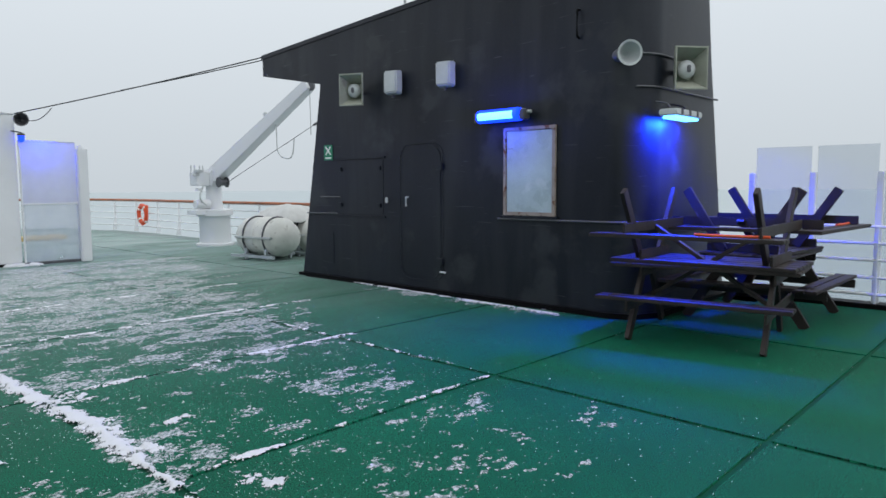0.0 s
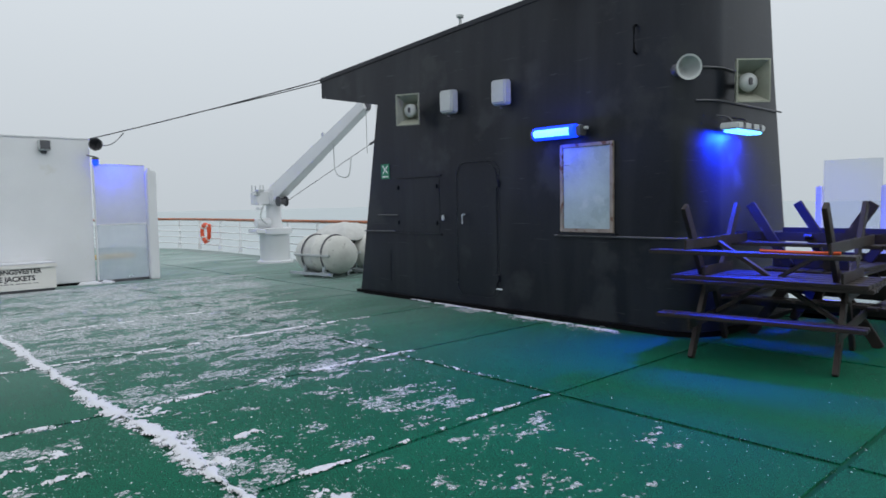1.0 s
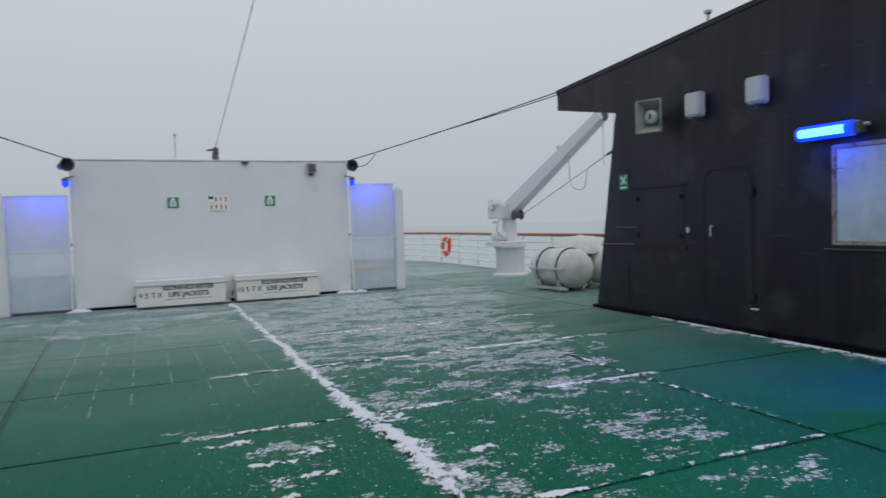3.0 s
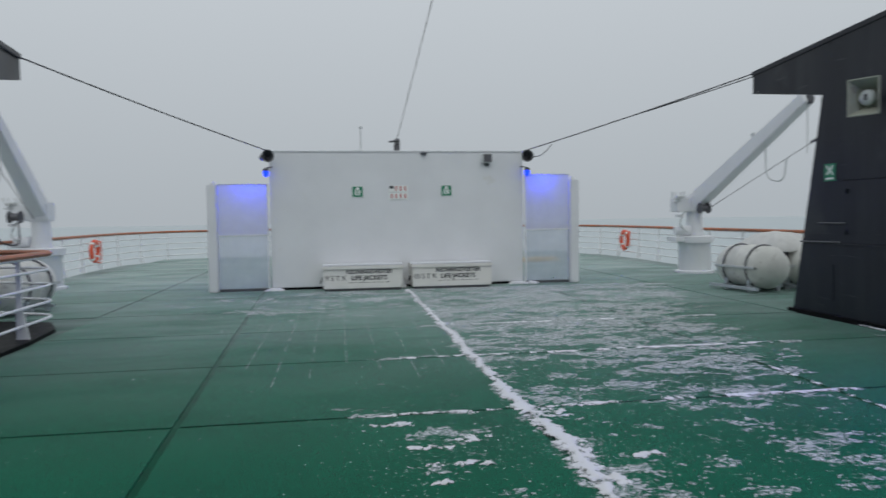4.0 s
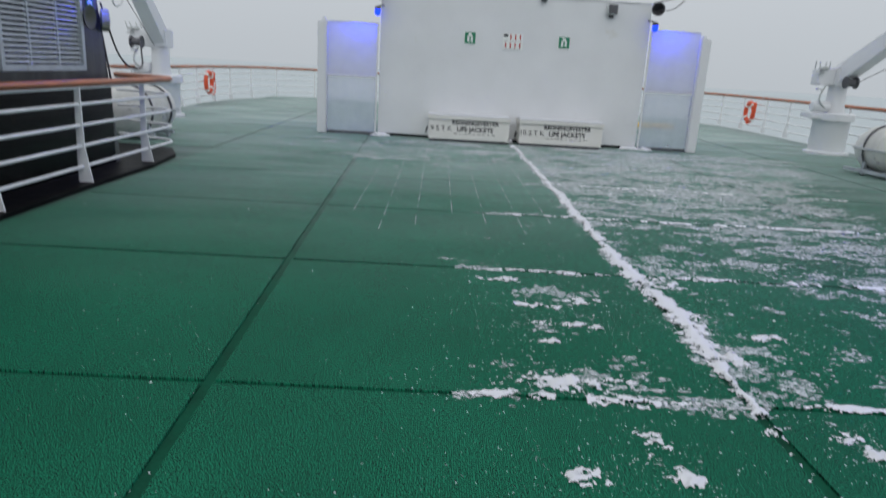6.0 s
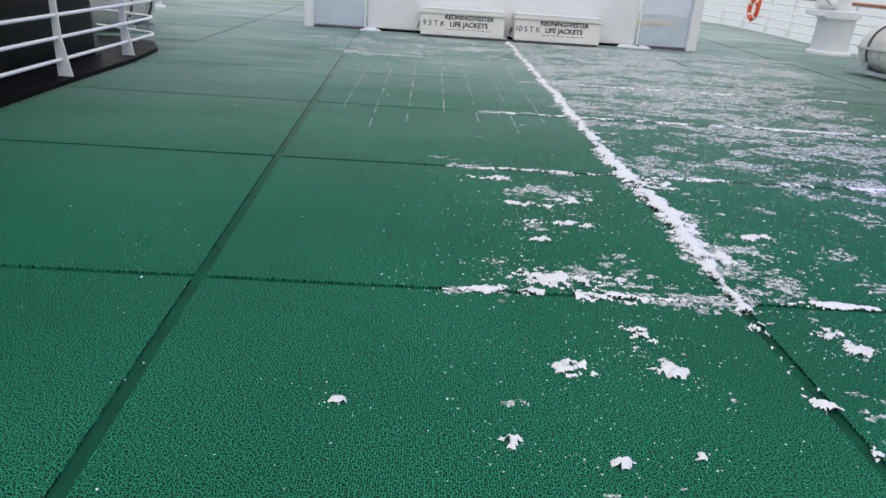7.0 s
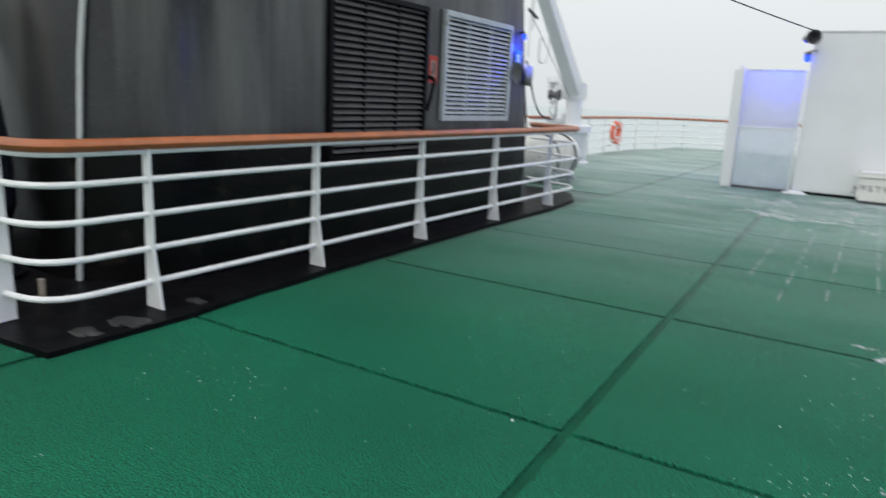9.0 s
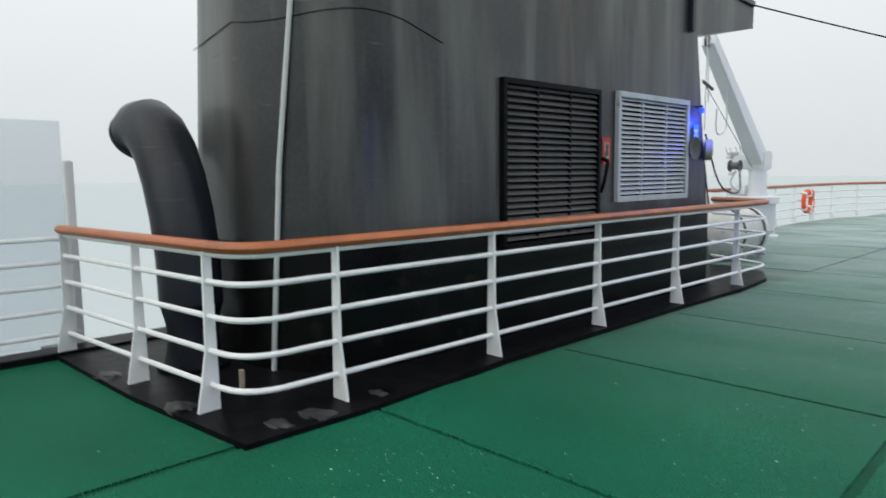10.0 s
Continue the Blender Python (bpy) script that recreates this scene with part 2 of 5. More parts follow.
M_ICE = mat("dirty_ice", (0.026, 0.026, 0.028), 0.5, var=0.5, scale=9, bump=0.8, grain=70, stain=(0.03, 0.03, 0.03), stain_at=0.55)
M_DUST = bpy.data.materials.new("dusting_snow")
M_DUST.use_nodes = True
_n, _l = M_DUST.node_tree.nodes, M_DUST.node_tree.links
_tc, _ns, _mr, _tr, _mx = _n.new("ShaderNodeTexCoord"), _n.new("ShaderNodeTexNoise"), _n.new("ShaderNodeMapRange"), _n.new("ShaderNodeBsdfTransparent"), _n.new("ShaderNodeMixShader")
_n["Principled BSDF"].inputs["Base Color"].default_value = (0.72, 0.74, 0.77, 1)
_n["Principled BSDF"].inputs["Roughness"].default_value = 0.85
_ns.inputs["Scale"].default_value, _ns.inputs["Detail"].default_value, _ns.inputs["Roughness"].default_value = 45.0, 8.0, 0.72
_mr.inputs[1].default_value, _mr.inputs[2].default_value = 0.42, 0.63
_mr.inputs[3].default_value, _mr.inputs[4].default_value = 0.12, 0.82
_l.new(_tc.outputs["Object"], _ns.inputs["Vector"])
_l.new(_ns.outputs[0], _mr.inputs[0])
_l.new(_mr.outputs[0], _mx.inputs[0])
_l.new(_tr.outputs[0], _mx.inputs[1])
_l.new(_n["Principled BSDF"].outputs[0], _mx.inputs[2])
_l.new(_mx.outputs[0], _n["Material Output"].inputs[0])
M_YEL = mat("yellow_paint", (0.62, 0.45, 0.16), 0.6)
M_STRAP = mat("orange_strap", (0.7, 0.10, 0.03), 0.6)
M_BLUE = glow("blue_tube", (0.004, 0.035, 1.0), 2.2)
M_BLUEW = glow("blue_tube_core", (0.10, 0.42, 1.0), 3.4)
M_FROST = pane_material("milky_screen", (0.74, 0.77, 0.86), 0.34, 0.3)
M_CLEAR = pane_material("clear_screen", (0.66, 0.72, 0.80), 0.62)
M_SIDE = pane_material("side_screen_glass", (0.40, 0.50, 0.51), 1.1, 0.5, (0.86, 0.88, 0.90))
M_WINDOW = mat("frosted_window", (0.40, 0.49, 0.50), 0.28, var=0.2, scale=2.2, bump=0.04, stain=(0.50, 0.58, 0.59), stain_at=0.60)
# fog over the water is put into this pale base colour, near the horizon sky
M_SEA = mat("fog_pale_sea", (0.415, 0.465, 0.48), 0.6, var=0.03, scale=0.05, grain=0.6, bump=0.2)


# ---- mesh helpers ----
def empty(name, m=None, **tags):
    ob = new(name)
    if m is not None:
        ob.matrix_world = m
    return tagged(ob, **tags)


def link_mesh(name, bm, material, smooth=False):
    bmesh.ops.recalc_face_normals(bm, faces=bm.faces)
    me = bpy.data.meshes.new(name)
    bm.to_mesh(me)
    bm.free()
    me.materials.append(material)
    if smooth:
        me.polygons.foreach_set("use_smooth", [True] * len(me.polygons))
        me.set_sharp_from_angle(angle=radians(40))
    return new(name, me)


def part(name, bm, material, parent, label="", smooth=False):
    ob = link_mesh(name, bm, material, smooth)
    ob.parent = parent
    if label:
        tagged(ob, label=label)
    return ob


def thing(name, bm, material, label, category, group="", kind="", smooth=False):
    return tagged(link_mesh(name, bm, material, smooth), label, category, group, kind)


def box(x0, x1, y0, y1, z0, z1, bevel=0.0, bm=None, m=None):
    bm = bm or bmesh.new()
    r = bmesh.ops.create_cube(bm, size=1)
    bmesh.ops.scale(bm, vec=(x1 - x0, y1 - y0, z1 - z0), verts=r["verts"])
    bmesh.ops.translate(bm, vec=((x0 + x1) / 2, (y0 + y1) / 2, (z0 + z1) / 2), verts=r["verts"])
    if bevel:
        es = {e for v in r["verts"] for e in v.link_edges}
        got = bmesh.ops.bevel(bm, geom=list(es), offset=bevel, segments=2, affect="EDGES")
        vs = got["verts"]
    else:
        vs = r["verts"]
    if m is not None:
        if bevel:
            vs = bm.verts
        bmesh.ops.transform(bm, matrix=m, verts=vs)
    return bm


def tube(points, r, seg=10, bm=None, caps=True, r_end=None):
    """A round bar along a line of points."""
    bm = bm or bmesh.new()
    pts = [Vector(p) for p in points]
    rings = []
    up = Vector((0, 0, 1))
    for i, p in enumerate(pts):
        d = (pts[min(i + 1, len(pts) - 1)] - pts[max(i - 1, 0)]).normalized()
        side = d.cross(up)
        if side.length < 1e-3:
            side = d.cross(Vector((0, 1, 0)))
        side.normalize()
        over = side.cross(d)
        q = r if r_end is None else r + (r_end - r) * i / (len(pts) - 1)
        rings.append([bm.verts.new(p + q * (math.cos(a) * side + math.sin(a) * over)) for a in [2 * math.pi * k / seg for k in range(seg)]])
    for a, b in zip(rings, rings[1:]):
        for k in range(seg):
            bm.faces.new((a[k], a[(k + 1) % seg], b[(k + 1) % seg], b[k]))
    if caps:
        bm.faces.new(rings[0][::-1])
        bm.faces.new(rings[-1])
    return bm


def prism(outline, z0, z1, bm=None):
    """An upright solid over an outline of (x, y)."""
    bm = bm or bmesh.new()
    lo = [bm.verts.new((x, y, z0)) for x, y in outline]
    hi = [bm.verts.new((x, y, z1)) for x, y in outline]
    bm.faces.new(lo[::-1])
    bm.faces.new(hi)
    n = len(lo)
    for i in range(n):
        bm.faces.new((lo[i], lo[(i + 1) % n], hi[(i + 1) % n], hi[i]))
    return bm


def lathe(profile, seg=32, bm=None):
    """A turned solid from (radius, z) pairs."""
    bm = bm or bmesh.new()
    rings = [[bm.verts.new((max(r, 1e-4) * math.cos(2 * math.pi * k / seg), max(r, 1e-4) * math.sin(2 * math.pi * k / seg), z)) for k in range(seg)] for r, z in profile]
    for a, b in zip(rings, rings[1:]):
        for k in range(seg):
            bm.faces.new((a[k], a[(k + 1) % seg], b[(k + 1) % seg], b[k]))
    bm.faces.new(rings[0][::-1])
    bm.faces.new(rings[-1])
    return bm


def moved(bm, m):
    bmesh.ops.transform(bm, matrix=m, verts=bm.verts)
    return bm


def arc(points, radius, steps=5):
    """Rounds the inner corners of a line of points."""
    out = [Vector(points[0])]
    for a, b, c in zip(points, points[1:], points[2:]):
        a, b, c = Vector(a), Vector(b), Vector(c)
        u, v = (a - b), (c - b)
        k = min(radius, u.length * 0.45, v.length * 0.45)
        p, q = b + u.normalized() * k, b + v.normalized() * k
        for i in range(steps + 1):
            s = i / steps
            out.append((1 - s) ** 2 * p + 2 * s * (1 - s) * b + s * s * q)
    out.append(Vector(points[-1]))
    return out


def words(text, size, m, material, parent, swell=0.0035):
    cu = bpy.data.curves.new("lettering", "FONT")
    cu.body, cu.size, cu.align_x, cu.align_y, cu.extrude = text, size, "CENTER", "CENTER", 0.0015
    cu.offset = swell
    tmp = bpy.data.objects.new("lettering", cu)
    scene.collection.objects.link(tmp)
    dg = bpy.context.evaluated_depsgraph_get()
    me = bpy.data.meshes.new_from_object(tmp.evaluated_get(dg))
    bpy.data.objects.remove(tmp)
    bm = bmesh.new()
    bm.from_mesh(me)
    left = set(bm.verts)
    while left:
        todo, seen = [left.pop()], set()
        while todo:
            v = todo.pop()
            seen.add(v)
            for e in v.link_edges:
                w = e.other_vert(v)
                if w in left:
                    left.discard(w)
                    todo.append(w)
        one, index = bmesh.new(), {}
        for v in seen:
            index[v] = one.verts.new(v.co)
        for f in {f for v in seen for f in v.link_faces}:
            one.faces.new([index[v] for v in f.verts])
        part("letter", one, material, parent).matrix_basis = m
    bm.free()


# ---- sea, deck ----
CX = 1.48                      # the ship's centre line
thing("water", prism([(-2500, -2500), (2500, -2500), (2500, 2500), (-2500, 2500)], -19, -18), M_SEA, "sea with fog haze painted into its pale grey colour", "sea", kind="structure")


def deck_outline(grow=0.0):
    """The deck's edge: narrow beside the funnels, wider past them, rounded at the far end."""
    half = [(7.9, -9.0), (7.9, 3.0), (8.2, 10.0), (8.2, 17.0), (8.35, 21.0), (8.2, 23.5), (7.5, 25.5), (5.5, 26.7), (2.0, 27.2)]
    half = [(x + grow, y + (grow if y > 26 else 0)) for x, y in half]
    return [(CX + x, y) for x, y in half] + [(CX - x, y) for x, y in reversed(half)]


deck = thing("floor", prism(deck_outline(0.25), -0.5, -0.012), M_DECK, "dark green painted steel deck under the matting", "deck", kind="structure")


# ---- white deck house ----
def deckhouse():
    h = empty("deck_house", label="white painted steel deck house with flat front", category="deck house")
    x0, x1, y0, y1, top = -1.205, 4.17, 13.89, 17.6, 2.86
    part("wall", box(x0, x1, y0, y1, 0.05, top, 0.015), M_WHITE, h)
    part("roof", box(x0 - 0.015, x1 + 0.015, y0 - 0.012, y1, top, top + 0.03, 0.008), M_WHITE, h)
    part("base_strip", box(x0 + 0.02, x1 - 0.02, y0 + 0.015, y1, 0.0, 0.05), M_BLACK2, h)
    part("weld_seam", box(x0, x1, y0 - 0.0025, y0, 2.066, 2.076), M_WHITE, h)
    return h


deckhouse()


def life_jacket_box(x0, x1, count):
    b = empty("life_jacket_box", pose((x0 + x1) / 2, 13.6, 0), label="white life jacket locker with black stencilled lettering and snowy lid", category="locker", group="lockers by the deck house")
    w = (x1 - x0) / 2
    part("body", box(-w + 0.02, w - 0.02, -0.28, 0.28, 0.05, 0.44, 0.01), M_BOX, b)
    part("lid", box(-w, w, -0.31, 0.29, 0.44, 0.51, 0.012), M_BOX, b)
    part("plinth", box(-w + 0.05, w - 0.05, -0.25, 0.26, 0.0, 0.05), M_DKGREY, b)
    part("snow_cover", box(-w + 0.01, w - 0.01, -0.30, 0.28, 0.51, 0.535, 0.012), M_SNOW, b)
    for sx in (-w - 0.01, w - 0.02):
        part("rope_handle", tube(arc([(sx, -0.15, 0.25), (sx - 0.04, -0.05, 0.12), (sx, 0.1, 0.25)], 0.1), 0.012, 6), M_ROPE, b)
    f = lambda x, z: pose(x, -0.2835, z, 90, 0, 0)
    words("REDNINGSVESTER", 0.115, f(0.12, 0.385), M_INK, b)
    words("LIFE JACKETS", 0.125, f(0.12, 0.26), M_INK, b)
    words(count, 0.14, f(-w + 0.27, 0.262), M_INK, b, 0.0)
    for k in range(9):
        part("small_print", box(-0.30 + 0.095 * k, -0.225 + 0.095 * k - 0.02 * (k % 3 == 1), -0.2825, -0.2805, 0.165, 0.175), M_DKGREY, b)
    return b


life_jacket_box(-0.165, 1.48, "9 S T K")
life_jacket_box(1.645, 3.345, "10 S T K")


def wind_screen(side, pane, top, post, post_top, mid):
    """Milky glass screen beside the house, with its white end post."""
    x_in = -1.235 if side < 0 else 4.185
    w = empty("wind_screen", pose(x_in, 13.83, 0), label="milky glass wind screen with white end post, lit blue", category="wind screen", group="screens beside the deck house")
    s = side
    def bx(a, b, *r, **k):
        return box(min(s * a, s * b), max(s * a, s * b), *r, **k)
    part("end_post", bx(pane + 0.005, pane + post, -0.10, 0.12, 0.0, post_top, bevel=0.02), M_WHITE, w)
    part("post_cap", bx(pane + 0.04, pane + 0.12, -0.03, 0.03, post_top, post_top + 0.06, bevel=0.01), M_WHITE, w)
    part("upper_pane", bx(0.0, pane, -0.006, 0.006, mid + 0.015, top, bevel=0.004), M_FROST, w).visible_shadow = False
    part("lower_pane", bx(0.0, pane, -0.006, 0.006, 0.06, mid - 0.015, bevel=0.004), M_CLEAR, w).visible_shadow = False
    part("mid_rail", bx(0.0, pane, -0.012, 0.012, mid - 0.015, mid + 0.015), M_WHITE, w)
    part("bottom_rail", bx(0.0, pane, -0.02, 0.02, 0.01, 0.06), M_DKGREY, w)
    part("top_channel", bx(0.0, pane, -0.012, 0.012, top, top + 0.016), M_FROST, w)
    part("wall_channel", bx(0.001, 0.03, -0.02, 0.02, 0.06, top), M_WHITE, w)
    return w


wind_screen(-1, 1.01, 2.187, 0.19, 2.20, 1.16)
wind_screen(1, 1.005, 2.365, 0.20, 2.26, 1.18)


# ---- funnels ----
def funnel(side):
    """Casing with a rounded inboard front corner, raked after end and a sloping overhang. side: 1 to starboard, -1 to port."""
    x_in = 6.9 if side > 0 else -4.05
    shift = 0.0 if side > 0 else -0.22
    f = empty("funnel", label="black painted steel funnel casing with sloping roof and overhang" if side > 0 else "black painted steel funnel casing behind white railings", category="funnel")
    bm = bmesh.new()
    zs = [0.0, 1.0, 2.0, 3.08]
    rings = []

    def section(z):
        w = 2.52 - 0.21 * z if side > 0 else 2.1 - 0.10 * z
        y0, y1 = (2.55 if side > 0 else 2.3), 8.68 - 0.185 * z + shift
        r, q = (0.42, 0.12) if side > 0 else (0.9, 0.45)
        pts = []
        for k in range(13):
            a = k / 12 * math.pi / 2
            pts.append((r - r * math.cos(a), y0 + r - r * math.sin(a)))
        for k in range(7):
            a = k / 6 * math.pi / 2
            pts.append((w - q + q * math.sin(a), y0 + q - q * math.cos(a)))
        pts += [(w, y1), (0.0, y1)]
        return pts

    for z in zs:
        rings.append([bm.verts.new((x_in + side * x, y, z)) for x, y in section(z)])
    top = [bm.verts.new((x_in + side * x, y, 3.745 + 0.068 * (9.75 + shift - y))) for x, y in section(4.0)]
    rings.append(top)
    for a, b in zip(rings, rings[1:]):
        n = len(a)
        for k in range(n):
            bm.faces.new((a[k], a[(k + 1) % n], b[(k + 1) % n], b[k]))
    bm.faces.new(rings[0])
    bm.faces.new(top)
    part("casing", bm, M_BLACK if side > 0 else M_BLACKB, f, smooth=True)
    bm = bmesh.new()
    ye, yt = 8.06 + shift, 9.73 + shift
    ws = 1.2 if side > 0 else 1.65
    prof = [(ye - 0.02, 3.10), (yt, 3.41), (yt, 3.74), (ye - 0.1, 3.745 + 0.068 * 1.7)]
    a = [bm.verts.new((x_in + side * 0.001, y, z)) for y, z in prof]
    b = [bm.verts.new((x_in + side * ws, y, z)) for y, z in prof]
    bm.faces.new(a); bm.faces.new(b)
    for k in range(4):
        bm.faces.new((a[k], a[(k + 1) % 4], b[(k + 1) % 4], b[k]))
    part("overhang", bm, M_BLACK if side > 0 else M_BLACKB, f)
    bm = bmesh.new()
    rim = [(yt + 0.015, 3.70), (yt + 0.015, 3.765), (2.9, 3.765 + 0.068 * (yt + 0.02 - 2.9)), (2.9, 3.70 + 0.068 * (yt + 0.02 - 2.9))]
    a = [bm.verts.new((x_in - side * 0.015, y, z)) for y, z in rim]
    b = [bm.verts.new((x_in + side * ws, y, z)) for y, z in rim]
    bm.faces.new(a); bm.faces.new(b)
    for k in range(4):
        bm.faces.new((a[k], a[(k + 1) % 4], b[(k + 1) % 4], b[k]))
    part("roof_edge", bm, M_BLACK if side > 0 else M_BLACKB, f)
    return f


FA = funnel(1)
FB = funnel(-1)
bm = bmesh.new()
outline = [(-4.044, 8.3)] + [(-4.95 + 0.906 * math.cos(radians(a)), 3.2 - 0.906 * math.sin(radians(a))) for a in range(0, 91, 10)] + [(-5.6, 2.294)]
lo = [bm.verts.new((x, y, 0.0)) for x, y in outline]
hi = [bm.verts.new((x, y, 0.98)) for x, y in outline]
for k in range(len(lo) - 1):
    bm.faces.new((lo[k], lo[k + 1], hi[k + 1], hi[k]))
part("lower_strake", bm, M_WET, FB, "wet black painted lower strake", smooth=True)


# ---- railings ----
def railing(name, pts, posts, label, wood=True, group="railings", height=1.02, bars=(0.21, 0.43, 0.64, 0.85), z0=0.04, corner=0.25, face=None):
    r = empty(name, label=label, category="railing", group=group)
    if wood:
        bm = tube(arc([(x, y, height + 0.045) for x, y in pts], corner), 0.05, 10)
        bmesh.ops.scale(bm, vec=(1, 1, 0.75), space=Matrix.Translation((0, 0, -height - 0.045)), verts=bm.verts)
        part("handrail", bm, M_TEAK, r, "varnished reddish wooden handrail", smooth=True)
        part("handrail_flat", tube(arc([(x, y, height) for x, y in pts], corner), 0.018, 6), M_RAILW, r)
    for z in bars:
        part("bar", tube(arc([(x, y, z) for x, y in pts], corner), 0.019, 8), M_RAILW, r, smooth=True)
    shape = bmesh.new()
    out = [(-0.10, 0.0), (0.05, 0.0), (0.028, height), (-0.028, height), (-0.035, 0.38)]
    a = [shape.verts.new((x, -0.009, z)) for x, z in out]
    b = [shape.verts.new((x, 0.009, z)) for x, z in out]
    shape.faces.new(a); shape.faces.new(b[::-1])
    for k in range(5):
        shape.faces.new((a[k], a[(k + 1) % 5], b[(k + 1) % 5], b[k]))
    first = None
    for x, y, turn in posts:
        if first is None:
            first = part("post", shape, M_RAILW, r)
            ob = first
        else:
            ob = new("post", first.data)
            ob.parent = r
        ob.matrix_basis = pose(x, y, z0, 0, 0, turn)
    return r


railing("railing", [(-6.32, 1.42), (-3.70, 1.64), (-3.70, 9.45), (-4.75, 10.0)],
        [(-3.70, 2.29, 180), (-3.70, 3.78, 180), (-3.70, 5.27, 180), (-3.70, 6.80, 180), (-3.73, 8.45, 180), (-4.08, 1.61, 95), (-5.02, 1.53, 95), (-6.28, 1.42, 95)],
        "white steel railing with varnished wooden handrail round the funnel", bars=(0.205, 0.42, 0.635, 0.85), corner=0.27)


def edge_posts(pts, step):
    out, left = [], 0.0
    for (x0, y0), (x1, y1) in zip(pts, pts[1:]):
        d = math.hypot(x1 - x0, y1 - y0)
        s = left
        while s < d:
            t = s / d
            ang = math.degrees(math.atan2(y1 - y0, x1 - x0))
            out.append((x0 + t * (x1 - x0), y0 + t * (y1 - y0), ang - 90))
            s += step
        left = s - d
    return out


edge = [p for p in deck_outline(0.1) if p[1] >= 10]
railing("railing", edge, edge_posts(edge, 1.5), "white bulwark railing with red-brown wooden handrail round the open deck end", corner=0.8)


# black painted coaming in the well round the port funnel, and a thin one along the starboard funnel
thing("coaming", prism([(-6.70, 1.30), (-4.75, 1.36), (-3.44, 1.49), (-3.43, 2.30), (-3.56, 3.80), (-3.59, 6.50), (-3.57, 8.30), (-3.66, 9.30), (-3.95, 9.95), (-4.6, 10.2), (-6.70, 10.2)], -0.012, 0.035), M_BLACK2, "black painted wet steel coaming round the funnel foot", "coaming", kind="structure")
thing("coaming", prism([(6.85, 2.95), (6.95, 2.66), (7.3, 2.49), (9.32, 2.49), (9.32, 8.74), (6.85, 8.74)], -0.012, 0.05), M_BLACK2, "black painted steel footing strip along the funnel", "coaming", kind="structure")


# ---- loudspeakers, horns, lamps ----
def loudspeaker(m, label="weathered grey square horn loudspeaker on a bracket"):
    """Square re-entrant horn; its mouth looks along local -y."""
    o = empty("loudspeaker", m, label=label, category="loudspeaker", group="loudspeakers on the funnel")
    w, h, d = 0.185, 0.23, 0.24
    bm = bmesh.new()
    mouth = [(-w, -h), (w, -h), (w, h), (-w, h)]
    rings = [[(x, -d, z) for x, z in mouth], [(x * 0.93, -d, z * 0.93) for x, z in mouth], [(x * 0.45, -0.04, z * 0.45) for x, z in mouth]]
    outer = [[(x, -d, z) for x, z in mouth], [(x, -d + 0.04, z) for x, z in mouth], [(x * 0.5, 0.0, z * 0.5) for x, z in mouth]]
    for rs in (rings, outer):
        vs = [[bm.verts.new(p) for p in r] for r in rs]
        for a, b in zip(vs, vs[1:]):
            for k in range(4):
                bm.faces.new((a[k], a[(k + 1) % 4], b[(k + 1) % 4], b[k]))
        bm.faces.new(vs[-1])
    bmesh.ops.remove_doubles(bm, verts=bm.verts, dist=1e-4)
    part("horn", bm, M_CREAM, o)
    part("driver_cone", moved(lathe([(0.10, 0), (0.10, 0.03), (0.075, 0.06), (0.04, 0.07)], 20), pose(0, -0.10, 0, 90, 0, 0)), M_GREY, o, "pale round driver cone", smooth=True)
    part("driver_hub", box(-0.022, 0.022, -0.185, -0.165, -0.04, 0.04, 0.008), M_DKGREY, o)
    part("bracket", tube([(0, -0.02, 0), (0, 0.30, 0)], 0.03, 8), M_DKGREY, o)
    return o


def horn(m, r=0.15, paint=None):
    o = empty("horn_speaker", m, label="grey flared round horn loudspeaker", category="loudspeaker", group="round horns")
    bm = lathe([(0.03, 0.0), (0.045, 0.10), (0.07, 0.18), (0.11, 0.25), (r, 0.30), (r + 0.008, 0.31), (r - 0.012, 0.305), (0.10, 0.255), (0.055, 0.18), (0.02, 0.12)], 28)
    part("bell", moved(bm, pose(0, 0, 0, 90, 0, 0)), paint or M_GREY, o, smooth=True)
    part("driver", moved(lathe([(0.065, -0.12), (0.07, -0.02), (0.05, 0.01)], 20), pose(0, 0, 0, 90, 0, 0)), M_DKGREY, o, smooth=True)
    part("bracket", tube([(0, 0.02, 0.0), (0, 0.14, -0.03)], 0.02, 8), M_DKGREY, o)
    return o


def lamp_light(x, y, z, watts, size=0.06):
    d = bpy.data.lights.new("blue_light", "POINT")
    d.energy, d.color, d.shadow_soft_size = watts, (0.004, 0.03, 1.0), size
    ob = new("blue_light", d)
    ob.location = (x, y, z)


on_a = lambda y, z, turn=0, out=0.0: pose(6.9 - out, y, z, 0, 0, -90 + turn)   # local -y looks away from the starboard funnel's side
CORNER = (7.32, 2.97)


def on_corner(deg, z, out=0.0):
    a = radians(deg)
    return pose(CORNER[0] - (0.42 + out) * math.cos(a), CORNER[1] - (0.42 + out) * math.sin(a), z, 0, 0, deg - 90)


on_front = lambda x, z, turn=0, out=0.0: pose(x, 2.55 - out, z, 0, 0, turn)      # local -y looks away from the starboard funnel's front


loudspeaker(on_a(7.06, 2.885, 25, 0.12))
loudspeaker(on_front(7.58, 2.75, -40, 0.10))
horn(on_corner(20, 2.87, 0.12) @ pose(0, 0, 0, 6, 0, 25), 0.122)


